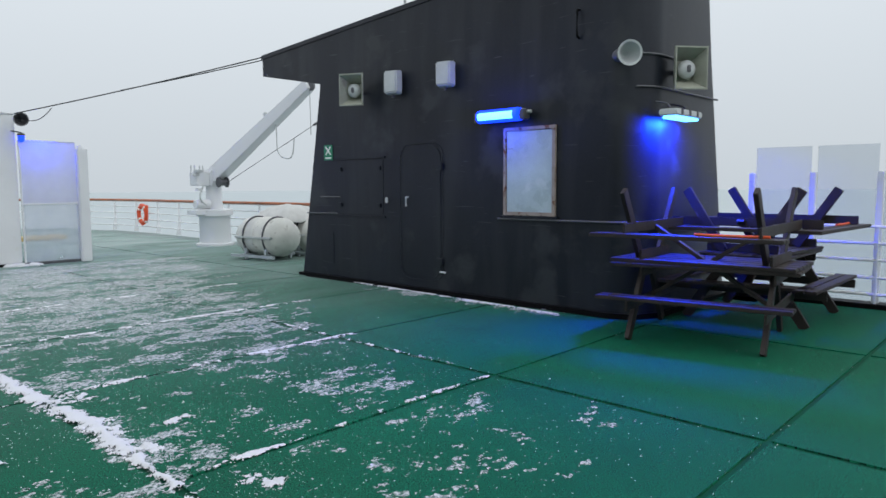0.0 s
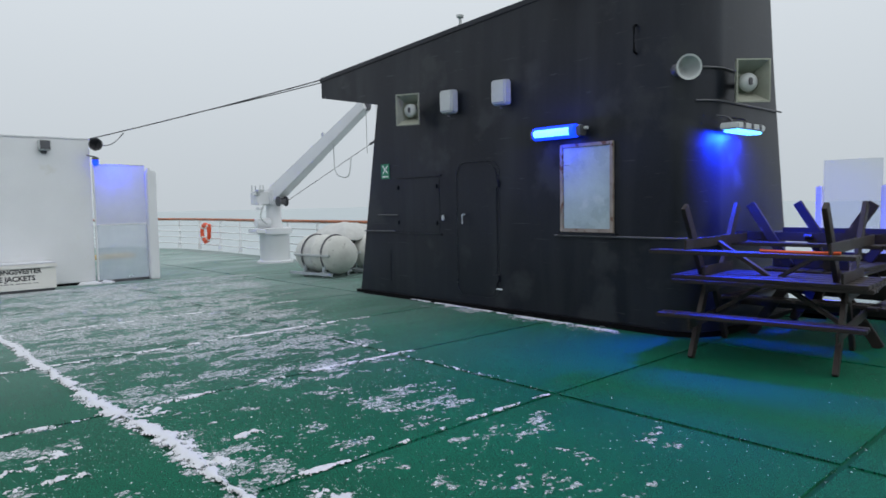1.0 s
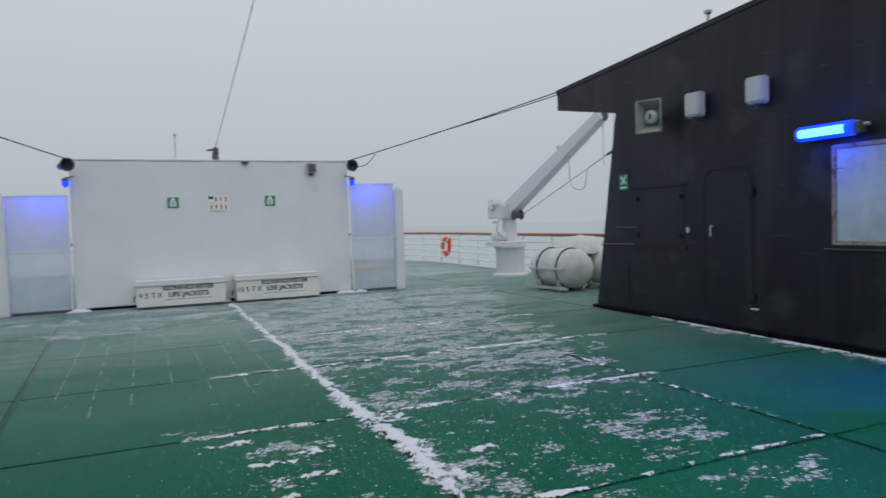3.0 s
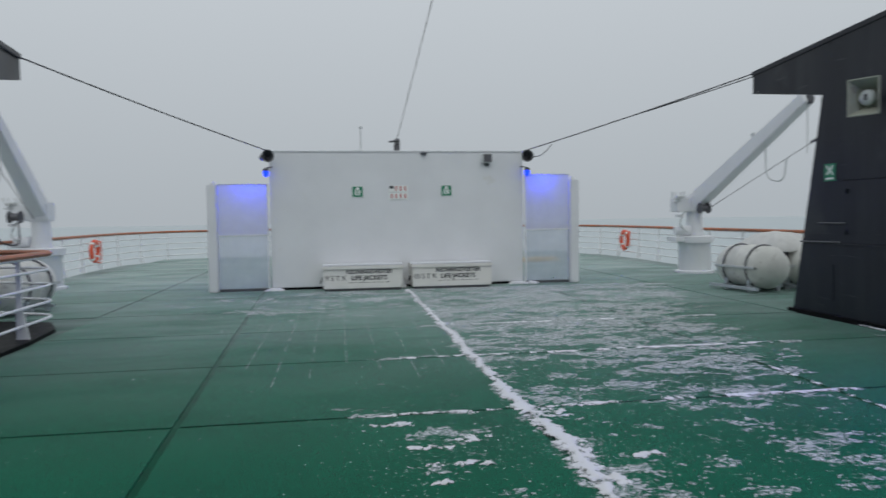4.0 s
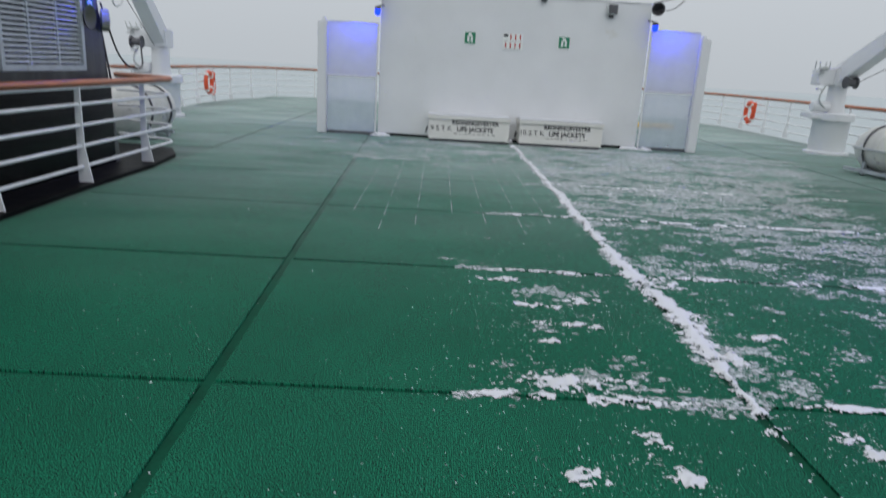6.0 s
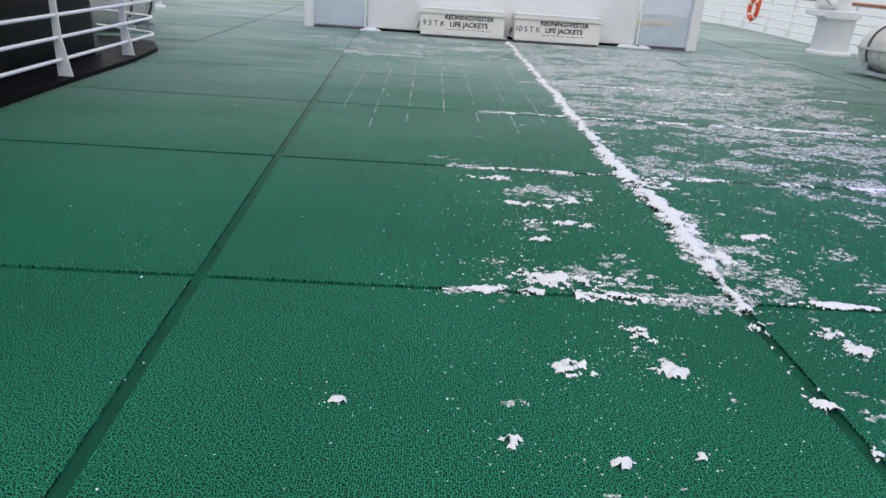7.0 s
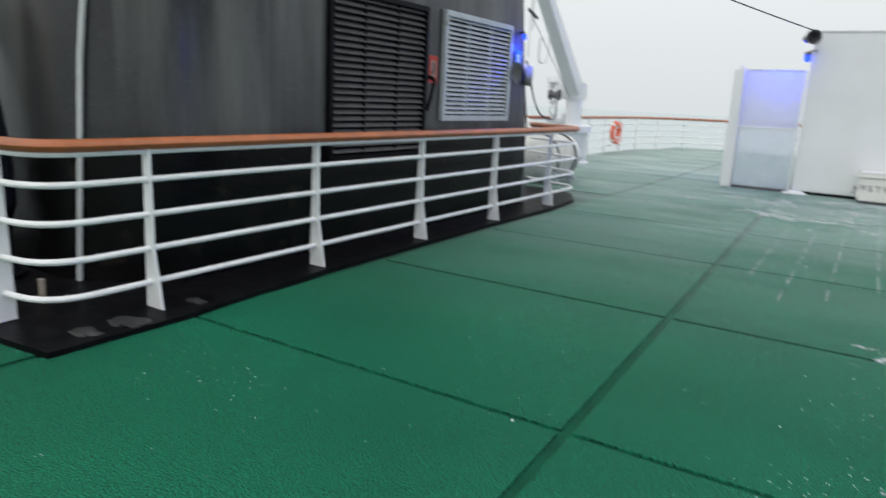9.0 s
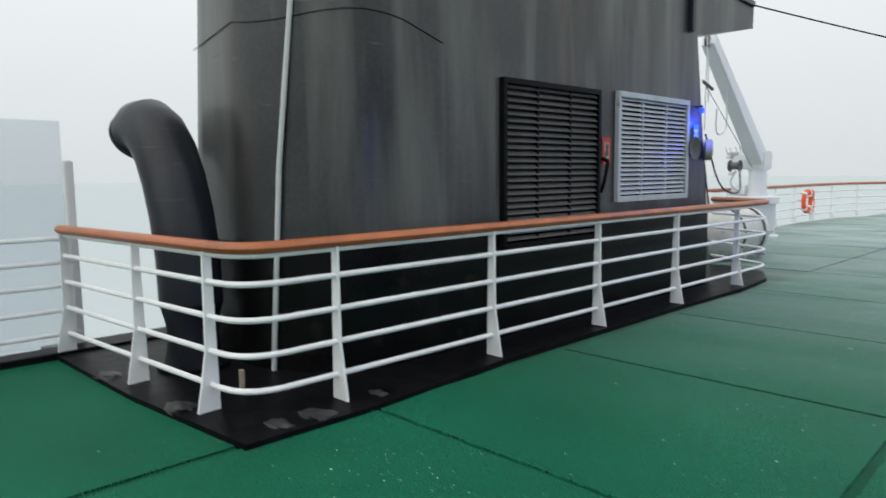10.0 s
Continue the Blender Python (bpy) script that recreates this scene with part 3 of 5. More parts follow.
def junction_box(m):
    o = empty("junction_box", m, label="light grey plastic equipment box with sloping cover", category="equipment box", group="boxes on the funnel")
    bm = box(-0.13, 0.13, -0.14, 0.0, -0.17, 0.17)
    for v in bm.verts:
        if v.co.y < -0.1:
            v.co.x *= 0.82
            v.co.z *= 0.9
    bmesh.ops.bevel(bm, geom=list(bm.edges), offset=0.02, segments=2, affect="EDGES")
    part("cover", bm, M_GREY, o, smooth=True)
    part("bracket", box(-0.09, 0.09, -0.005, 0.06, -0.10, 0.10), M_DKGREY, o)
    part("gland", tube([(0, -0.06, -0.17), (0, -0.06, -0.21)], 0.02, 8), M_DKGREY, o)
    return o


junction_box(on_a(6.31, 2.94, 12, 0.06))
junction_box(on_a(5.31, 2.945, 12, 0.06))


def tube_lamp(m, label):
    """Blue fluorescent deck lamp; length along local x, wall behind local +y."""
    o = empty("deck_lamp", m, label=label, category="lamp", group="blue deck lamps")
    part("housing", box(-0.36, 0.36, -0.07, 0.0, -0.035, 0.075, 0.015), M_GREY, o)
    bm = tube([(-0.31, -0.085, 0.005), (-0.2, -0.085, 0.005), (0.2, -0.085, 0.005), (0.31, -0.085, 0.005)], 0.082, 14)
    part("diffuser", bm, M_BLUE, o, "glowing blue diffuser tube", smooth=True)
    part("core", tube([(-0.27, -0.142, 0.0), (0.25, -0.142, 0.0)], 0.047, 10), M_BLUEW, o, "white-blue glowing tube", smooth=True)
    part("end_cap", box(0.32, 0.40, -0.12, 0.0, -0.06, 0.06, 0.01), M_DKGREY, o)
    part("end_cap", box(-0.38, -0.32, -0.12, 0.0, -0.06, 0.06, 0.01), M_DKGREY, o)
    part("cable_gland", tube([(0.40, -0.05, 0.03), (0.45, -0.05, 0.03)], 0.02, 8), M_GREY, o)
    part("bracket", box(-0.2, 0.2, 0.0, 0.08, -0.02, 0.03), M_DKGREY, o)
    return o


tube_lamp(on_a(4.39, 2.335, 0, 0.05), "lit blue tube lamp above the funnel window")
lamp_light(6.60, 4.40, 2.32, 16)


def down_lamp(m):
    o = empty("deck_lamp", m, label="grey deck lamp shining blue down the funnel wall", category="lamp", group="blue deck lamps")
    part("housing", box(-0.34, 0.34, -0.14, 0.06, 0.03, 0.10, 0.012), M_GREY, o)
    part("diffuser", box(-0.30, 0.30, -0.12, 0.04, 0.0, 0.03, 0.01), M_BLUEW, o, "glowing blue diffuser")
    for x in (-0.2, 0.0, 0.2):
        part("clip", box(x - 0.02, x + 0.02, -0.15, -0.138, 0.04, 0.10), M_DKGREY, o)
    for x in (-0.2, 0.2):
        part("bracket", tube(arc([(x, -0.02, 0.10), (x, 0.02, 0.17), (x, 0.16, 0.20)], 0.06), 0.012, 6), M_DKGREY, o)
    return o


down_lamp(on_front(7.37, 2.19, 0, 0.16))
strip = bpy.data.lights.new("blue_light", "AREA")
strip.shape, strip.size, strip.size_y, strip.energy, strip.color = "RECTANGLE", 0.62, 0.16, 210, (0.004, 0.03, 1.0)
new("blue_light", strip).matrix_world = pose(7.37, 2.36, 2.175, 18, 0, 0)

# conduits that run round the rounded corner and along the side
for z, r, a0, x1 in ((2.55, 0.012, 40, 8.86), (2.90, 0.012, 45, 7.75)):
    pts = [on_corner(a0 + (90 - a0) * k / 10, z, 0.02).translation for k in range(11)] + [Vector((x1, 2.53, z))]
    thing("conduit", tube(pts, r, 8), M_DKGREY, "thin grey cable conduit clipped round the funnel", "conduit", smooth=True)
pts = [Vector((6.88, 8.5, 1.05)), Vector((6.88, 7.7, 1.06))]
thing("conduit", tube(pts, 0.012, 8), M_DKGREY, "short grey grab bar on the funnel side", "conduit")
pts = [Vector((6.88, 4.5, 1.07)), Vector((6.88, 3.05, 1.07))] + [on_corner(10 * k, 1.07, 0.02).translation for k in range(10)] + [Vector((9.2, 2.53, 1.07))]
thing("conduit", tube(pts, 0.013, 8), M_DKGREY, "dark cable conduit clipped along the funnel", "conduit", smooth=True)
thing("conduit", tube([(6.885, 8.14, 1.32), (6.885, 7.63, 1.32)], 0.011, 8), M_DKGREY, "short steel grab rail on the funnel", "conduit")


def bar_on_a(name, y0, y1, z0, z1, depth, material, parent, label=""):
    return part(name, box(6.9 - depth, 6.902, min(y0, y1), max(y0, y1), z0, z1, min(0.006, depth * 0.3)), material, parent, label)


# window in the starboard funnel
win = empty("window_1", label="frosted window in a rusty steel frame", category="window", kind="structure")
bar_on_a("pane", 3.69, 4.365, 1.16, 2.15, 0.012, M_WINDOW, win)
for y0, y1, z0, z1 in ((3.64, 3.69, 1.115, 2.195), (4.365, 4.41, 1.115, 2.195), (3.69, 4.365, 1.115, 1.16), (3.69, 4.365, 2.15, 2.195)):
    bar_on_a("frame", y0, y1, z0, z1, 0.03, M_RUSTF, win)
bar_on_a("window_sill", 3.60, 4.45, 1.08, 1.11, 0.04, M_BLACK, win)
bar_on_a("latch", 4.27, 4.36, 1.93, 1.945, 0.016, M_DKGREY, win)

# steel door with rounded corners in the starboard funnel
door = empty("door_1", label="black painted steel weathertight door with rounded corners, closed", category="door", kind="structure")


def round_rect(y0, y1, z0, z1, r, n=6):
    pts = []
    for cy, cz, a0 in ((y1 - r, z1 - r, 0), (y0 + r, z1 - r, 90), (y0 + r, z0 + r, 180), (y1 - r, z0 + r, 270)):
        for k in range(n + 1):
            a = radians(a0 + 90 * k / n)
            pts.append((cy + r * math.cos(a), cz + r * math.sin(a)))
    return pts


def plate_on_a(outline, depth):
    bm = bmesh.new()
    a = [bm.verts.new((6.9 - depth, y, z)) for y, z in outline]
    b = [bm.verts.new((6.903, y, z)) for y, z in outline]
    bm.faces.new(a); bm.faces.new(b)
    n = len(a)
    for k in range(n):
        bm.faces.new((a[k], a[(k + 1) % n], b[(k + 1) % n], b[k]))
    return bm


part("leaf", plate_on_a(round_rect(5.50, 6.22, 0.22, 2.02, 0.14), 0.009), M_BLACK, door)
rim = [Vector((6.885, y, z)) for y, z in round_rect(5.45, 6.27, 0.17, 2.07, 0.17)]
part("door_frame", tube(rim + rim[:2], 0.004, 8), M_BLACK, door, smooth=True)
part("door_handle", tube(arc([(6.87, 6.10, 1.33), (6.82, 6.10, 1.33), (6.82, 6.10, 1.20)], 0.03), 0.012, 8), M_GREY, door, "worn steel handle")
for z in (0.45, 1.75):
    part("hinge", box(6.855, 6.9, 5.44, 5.56, z - 0.05, z + 0.05, 0.01), M_BLACK, door)
part("padlock", box(6.845, 6.875, 6.52, 6.57, 1.24, 1.32, 0.01), M_GREY, door, "small steel padlock")
part("grip", tube(arc([(6.88, 5.40, 0.30), (6.84, 5.44, 0.31), (6.88, 5.50, 0.30)], 0.03), 0.014, 8), M_GREY, door)

# hatch panel beside the door
hatch = empty("door_2", label="black painted service hatch cover with latch bars", category="hatch", kind="structure")
part("leaf", plate_on_a(round_rect(6.65, 7.70, 1.06, 1.88, 0.05), 0.006), M_BLACK, hatch)
for z in (1.03, 1.91):
    part("hinge_bar", box(6.875, 6.9, 6.6, 7.72, z - 0.012, z + 0.012, 0.004), M_BLACK, hatch)
for y, z in ((6.72, 1.2), (6.72, 1.75), (7.62, 1.2), (7.62, 1.75)):
    part("latch", box(6.865, 6.9, y - 0.03, y + 0.03, z - 0.03, z + 0.03, 0.008), M_BLACK, hatch)
thing("weld_strip", box(6.893, 6.901, 7.84, 7.86, 0.25, 0.75), M_BLACK, "raised upright weld strip on black plating", "weld")


def safety_sign(m, w, h, label, dark=M_GREEN, glyph="person"):
    """Flat sign; looks along local -y."""
    o = empty("safety_sign", m, label=label, category="sign", group="safety signs")
    part("plate", box(-w / 2, w / 2, -0.004, 0.0, -h / 2, h / 2), M_SIGNW if glyph == "person" else dark, o)
    if glyph == "person":
        part("field", box(-w / 2 + 0.012, w / 2 - 0.012, -0.006, -0.004, -h / 2 + 0.012, h / 2 - 0.012), dark, o)
        part("symbol", moved(box(-0.055, 0.055, -0.008, -0.006, -0.075, 0.04, 0.001), pose(0, 0, 0)), M_SIGNW, o)
        part("symbol", moved(lathe([(0.036, 0), (0.036, 0.002)], 16), pose(0, -0.006, 0.062, 90, 0, 0)), M_SIGNW, o)
        part("symbol", box(-0.014, 0.014, -0.0095, -0.008, -0.07, 0.03), dark, o)
    else:
        for a in (45, -45):
            part("symbol", box(-w * 0.42, w * 0.42, -0.006, -0.004, -0.012, 0.012, m=pose(0, 0, 0.03, 0, a, 0)), M_SIGNW, o)
        part("symbol", box(-w * 0.35, w * 0.35, -0.0062, -0.004, -h * 0.4, -h * 0.3), M_SIGNW, o)
    return o


safety_sign(pose(0.59, 13.884, 2.03), 0.24, 0.24, "green and white life jacket sign on the deck house wall")
safety_sign(pose(2.48, 13.884, 2.04), 0.24, 0.24, "green and white life jacket sign on the deck house wall")
safety_sign(on_a(7.93, 2.02, 0, 0.006), 0.21, 0.24, "green and white muster sign on the black funnel", glyph="cross")

notice = empty("notice_board", pose(1.45, 13.884, 2.0), label="white instruction placard with rows of red figures", category="sign", group="safety signs")
part("plate", box(-0.2, 0.2, -0.004, 0, -0.155, 0.155), M_SIGNW, notice)
part("heading", box(-0.19, -0.10, -0.006, -0.004, 0.09, 0.145), M_INK, notice)
for row in (0.09, -0.07):
    for k in range(4):
        x = -0.14 + 0.095 * k
        if row > 0 and k == 0:
            continue
        part("figure", box(x - 0.014, x + 0.014, -0.006, -0.004, row - 0.045, row + 0.05), M_RED, notice)
for z in (0.015, -0.135):
    part("text_bar", box(-0.18, 0.18, -0.006, -0.004, z - 0.008, z + 0.004), M_GREY, notice)

# fittings of the deck house
fl = empty("floodlight", pose(3.36, 13.88, 2.72), label="grey square floodlight on the deck house wall", category="lamp")
part("housing", box(-0.105, 0.105, -0.14, -0.02, -0.10, 0.10, 0.015), M_GREY, fl)
part("glass", box(-0.085, 0.085, -0.145, -0.139, -0.08, 0.08), M_DKGREY, fl)
part("bracket", box(-0.05, 0.05, -0.04, 0.0, -0.16, -0.10, 0.01), M_DKGREY, fl)
dome = empty("dome_camera", pose(2.0, 13.88, 2.84), label="small dark dome under the roof edge", category="fitting")
part("body", moved(lathe([(0.02, -0.05), (0.06, -0.03), (0.07, 0.0)], 16), pose(0, -0.04, 0)), M_DKGREY, dome, smooth=True)

for sx, x, turn in ((-1, -1.29, 20), (1, 4.26, -20)):
    horn(pose(x, 13.72, 2.74, 0, 0, turn), 0.118, M_DKGREY)
    bl = empty("bulkhead_lamp", pose(x + sx * -0.03, 13.75, 2.40), label="small lit blue bulkhead lamp at the house corner", category="lamp", group="blue deck lamps")
    part("cage", moved(lathe([(0.03, 0.12), (0.06, 0.10), (0.065, 0.06)], 16), pose(0, 0, 0)), M_DKGREY, bl, smooth=True)
    part("globe", moved(lathe([(0.02, -0.06), (0.055, -0.03), (0.062, 0.03), (0.055, 0.06)], 16), pose(0, 0, 0)), M_BLUE, bl, "glowing blue globe", smooth=True)
    part("bracket", tube([(0, 0.0, 0.12), (-sx * 0.13, 0.17, 0.16)], 0.014, 6), M_DKGREY, bl)
    lamp_light(x + sx * 0.30, 14.10, 2.34, 24 if sx < 0 else 15, 0.05)

an = empty("antenna", pose(0.68, 14.0, 2.885), label="thin white whip antenna with a small head", category="antenna")
part("mast", tube([(0, 0, 0), (0, 0, 0.48)], 0.011, 8), M_GREY, an)
part("head", moved(lathe([(0.02, 0), (0.035, 0.02), (0.03, 0.05)], 12), pose(0, 0, 0.47)), M_GREY, an)
part("foot", box(-0.16, 0.05, -0.03, 0.03, 0, 0.02), M_GREY, an)
mt = empty("aerial_mount", pose(1.44, 14.0, 2.885), label="dark aerial mount with insulator on the roof", category="antenna")
part("base", box(-0.06, 0.06, -0.06, 0.06, 0, 0.14, 0.01), M_DKGREY, mt)
part("insulator", moved(lathe([(0.05, 0), (0.07, 0.03), (0.05, 0.06), (0.07, 0.09), (0.04, 0.14)], 16), pose(0.01, 0, 0.13)), M_DKGREY, mt, smooth=True)
part("arm", tube([(0.0, 0, 0.22), (-0.16, -0.02, 0.20)], 0.022, 8), M_DKGREY, mt)


def sag(a, b, drop, n=16):
    a, b = Vector(a), Vector(b)
    return [a + (b - a) * (k / n) - Vector((0, 0, drop * 4 * (k / n) * (1 - k / n))) for k in range(n + 1)]


thing("stay_wire", tube(sag((6.9, 9.74, 3.74), (4.18, 13.9, 2.88), 0.025), 0.011, 6), M_ROPE, "dark wire stay from funnel tip to deck house", "cable", "wire stays")
thing("stay_wire", tube(sag((-4.05, 9.52, 3.72), (-1.21, 13.9, 2.88), 0.025), 0.011, 6), M_ROPE, "dark wire stay from funnel tip to deck house", "cable", "wire stays")
thing("stay_wire", tube(sag((6.93, 9.72, 3.70), (5.4, 12.05, 3.25), 0.01), 0.009, 6), M_ROPE, "thin cable lashed along the wire stay", "cable", "wire stays")
thing("stay_wire", tube(sag((4.62, 13.25, 2.97), (4.28, 13.72, 2.78), 0.12), 0.008, 6), M_ROPE, "thin cable drooping from stay to horn", "cable", "wire stays")
thing("aerial_wire", tube(sag((1.45, 14.0, 3.15), (1.75, 5.0, 6.2), 0.02), 0.006, 6), M_ROPE, "thin aerial wire rising from the roof mount", "cable", "wire stays")
thing("loop_cable", tube(sag((6.92, 9.70, 3.75), (6.92, 9.6, 3.42), -0.0) + [Vector((6.9, 9.6, 3.42))], 0.01, 6), M_GREY, "short grey cable at the overhang tip", "cable", "wire stays")

# starboard funnel roof fittings
vent = empty("roof_vent", pose(6.98, 6.24, 3.97), label="small mushroom vent on the funnel roof edge", category="vent")
part("stem", tube([(0, 0, 0), (0, 0, 0.18)], 0.02, 8), M_GREY, vent)
part("cap", moved(lathe([(0.02, 0), (0.05, 0.02), (0.055, 0.05), (0.02, 0.07)], 14), pose(0, 0, 0.15)), M_GREY, vent, smooth=True)
rf = empty("floodlight", pose(6.82, 4.25, 4.13, 0, 0, -90), label="dark floodlight tilted down over the funnel side", category="lamp")
part("housing", box(-0.24, 0.24, -0.14, 0.10, -0.10, 0.12, 0.02, m=pose(0, 0, 0, -35, 0, 0)), M_DKGREY, rf)
part("glass", box(-0.21, 0.21, -0.155, -0.141, -0.08, 0.10, m=pose(0, 0, 0, -35, 0, 0)), M_WINDOW, rf)
part("yoke", tube(arc([(-0.26, 0, 0), (-0.26, 0.12, 0.0), (0.26, 0.12, 0), (0.26, 0, 0)], 0.05), 0.02, 8), M_GREY, rf)
thing("strut", tube([(6.98, 5.15, 4.03), (6.98, 4.45, 4.38)], 0.03, 10), M_GREY, "grey slanting pipe strut on the funnel roof", "strut")
thing("pipe_post", tube([(7.05, 4.35, 4.08), (7.05, 4.35, 4.8)], 0.09, 14), M_GREY, "pale upright vent pipe on the funnel roof", "pipe", smooth=True)
thing("grab_handle", tube(arc([(6.89, 3.35, 3.45), (6.84, 3.35, 3.44), (6.84, 3.35, 3.15), (6.89, 3.35, 3.14)], 0.03), 0.014, 8), M_BLACK2, "small black upright grab handle", "handle")

# ---- port funnel fittings ----
XB = -4.05


def louvre(y0, y1, z0, z1, material, label, slats, rim=0.06):
    o = empty("louvre", pose(XB, (y0 + y1) / 2, z0), label=label, category="vent", group="louvres on the funnel")
    w, h = (y1 - y0) / 2, z1 - z0
    part("backing", box(0.0, 0.006, -w, w, 0, h), M_BLACK2, o)
    for a, b, c, d in ((-w, w, 0, rim), (-w, w, h - rim, h), (-w, -w + rim, rim, h - rim), (w - rim, w, rim, h - rim)):
        part("frame", box(0.0, 0.055, a, b, c, d, 0.005), material, o)
    bm = box(0.012, 0.016, -w + rim, w - rim, -0.022, 0.022)
    moved(bm, pose(0.016, 0, 0, 0, -42, 0))
    first = part("slat", bm, material if material != M_BLACK2 else M_SLAT, o)
    step = (h - 2 * rim) / slats
    for k in range(slats):
        ob = first if k == 0 else new("slat", first.data)
        ob.parent = o
        ob.matrix_basis = Matrix.Translation((0, 0, rim + step * (k + 0.5)))
    for t in (-1, 1):
        part("mullion", box(0.008, 0.034, t * w / 3 - 0.014, t * w / 3 + 0.014, rim, h - rim), material, o)
    return o


louvre(6.08, 7.64, 1.17, 2.32, M_GALV, "pale grey painted metal louvre vent", 21)
louvre(4.27, 5.76, 0.82, 2.30, M_BLACK2, "black painted metal louvre vent", 24, 0.05)
rs = empty("fire_sign", pose(XB + 0.004, 5.93, 1.71, 0, 0, 90), label="small faded red fire damper sign", category="sign")
part("plate", box(-0.075, 0.075, -0.004, 0, -0.15, 0.13), M_RED, rs)
part("symbol", box(-0.045, 0.045, -0.006, -0.004, -0.09, 0.08), M_RUSTF, rs)
part("symbol", box(-0.015, 0.02, -0.008, -0.006, -0.06, 0.06), M_INK, rs)
thing("damper_lever", tube(arc([(XB + 0.01, 5.85, 1.62), (XB + 0.08, 5.85, 1.60), (XB + 0.06, 5.82, 1.40), (XB + 0.02, 5.82, 1.28)], 0.05), 0.02, 8), M_BLACK2, "black damper lever beside the louvre", "lever")
safety_sign(pose(XB + 0.006, 7.90, 1.92, 0, 0, 90), 0.15, 0.26, "green and white sign lit blue on the funnel", glyph="cross")
hs = empty("horn_speaker", pose(XB + 0.02, 7.74, 1.76, 0, 0, 88) @ Matrix.Scale(0.8, 4), label="shallow dull olive round loudspeaker on the funnel edge", category="loudspeaker", group="round horns")
part("bell", moved(lathe([(0.05, 0.0), (0.13, 0.03), (0.16, 0.07), (0.165, 0.08), (0.14, 0.07), (0.03, 0.03)], 26), pose(0, 0, 0, 90, 0, 0)), M_OLIVE, hs, smooth=True)
part("bracket", tube([(0, 0.0, 0), (0, 0.08, 0)], 0.03, 8), M_DKGREY, hs)
bl = empty("bulkhead_lamp", pose(XB + 0.07, 7.92, 2.20), label="small blue bulkhead lamp on the funnel edge", category="lamp", group="blue deck lamps")
part("globe", moved(lathe([(0.010, -0.02), (0.025, 0.0), (0.03, 0.03), (0.02, 0.05)], 14), pose(0, 0, 0)), M_BLUE, bl, smooth=True)
part("bracket", box(-0.09, 0.0, -0.02, 0.02, 0.05, 0.08), M_DKGREY, bl)
lamp_light(XB + 0.12, 7.92, 2.08, 9, 0.05)
thing("down_pipe", tube([(-4.60, 2.34, 0.03), (-4.50, 2.385, 1.56), (-4.40, 2.465, 2.74), (-4.32, 2.53, 4.1)], 0.02, 8), M_GREY, "pale grey upright pipe on the funnel corner", "pipe", smooth=True)
for z in (1.0, 2.62):
    pts = [Vector((XB - 0.9 + 0.905 * math.cos(radians(a)), 3.2 - 0.905 * math.sin(radians(a)), z + 0.04 * math.sin(a * 0.07))) for a in range(0, 91, 10)]
    pts = [Vector((XB + 0.004, 4.2 if z < 2 else 3.6, z + (0.0 if z < 2 else -0.12)))] + pts + [Vector((-5.6, 2.295, z - 0.12))]
    thing("weld_bead", tube(pts, 0.0035, 6), M_BLACK2, "raised horizontal weld bead round the funnel", "weld", smooth=True)
thing("aft_bracket", box(XB - 0.02, XB + 0.06, 7.62, 7.72, 3.12, 3.62, 0.012), M_BLACK, "black upright bracket under the overhang", "bracket")
thing("roof_cable", tube(sag((XB + 0.025, 9.5, 3.70), (XB + 0.025, 6.0, 3.94), 0.02), 0.012, 6), M_ROPE, "black cable along the funnel roof edge", "cable")

for dx, dy, z1, r in ((-0.10, 8.02, 1.0, 0.013), (-0.20, 8.10, 1.15, 0.010), (-0.32, 8.16, 0.9, 0.010)):
    thing("hanging_rope", tube(sag((XB + dx, dy - 0.05, 3.10), (XB + dx + 0.12, dy + 0.28, z1), 0.06), r, 6), M_ROPE, "dark rope hanging down the funnel edge", "rope", "hanging ropes")
thing("hanging_rope", tube(arc([(XB - 0.02, 8.22, 1.95), (XB + 0.05, 8.5, 1.25), (XB + 0.0, 9.3, 1.15), (XB - 0.4, 10.2, 1.55)], 0.5, 8), 0.012, 6), M_ROPE, "slack dark rope looping aft of the funnel", "rope", "hanging ropes")
thing("rope_coil", moved(lathe([(0.09, -0.05), (0.13, -0.04), (0.13, 0.04), (0.09, 0.05)], 16), pose(XB + 0.03, 8.20, 1.75, 0, 90, 30)), M_CREAM, "small weathered coil of rope on the funnel edge", "rope", smooth=True)

# gooseneck ventilator in the well
gn = empty("gooseneck_vent", pose(-5.18, 1.98, 0.035), label="thick black painted gooseneck ventilator leaning outboard", category="vent")
path = [Vector(p) for p in ((0.02, 0, 0), (0.02, 0, 0.5), (0.0, 0, 0.85), (-0.07, 0, 1.15), (-0.18, 0, 1.42), (-0.32, 0, 1.64), (-0.47, 0, 1.78), (-0.60, 0, 1.84), (-0.72, 0, 1.84), (-0.81, 0, 1.79))]
part("pipe", tube(path, 0.235, 24), M_BLACK, gn, smooth=True)
part("flange", moved(lathe([(0.27, 0), (0.27, 0.03), (0.215, 0.031)], 24), pose(0.02, 0, 0)), M_BLACK2, gn)
part("mouth_ring", moved(lathe([(0.242, 0), (0.242, 0.03), (0.20, 0.031)], 24), pose(-0.80, 0, 1.797, 0, 237, 0)), M_BLACK, gn)
thing("rust_pipe", tube([(-4.35, 1.95, 0.035), (-4.35, 1.95, 0.17)], 0.02, 8), M_RUSTF, "short rusty pipe stub in the well", "pipe")

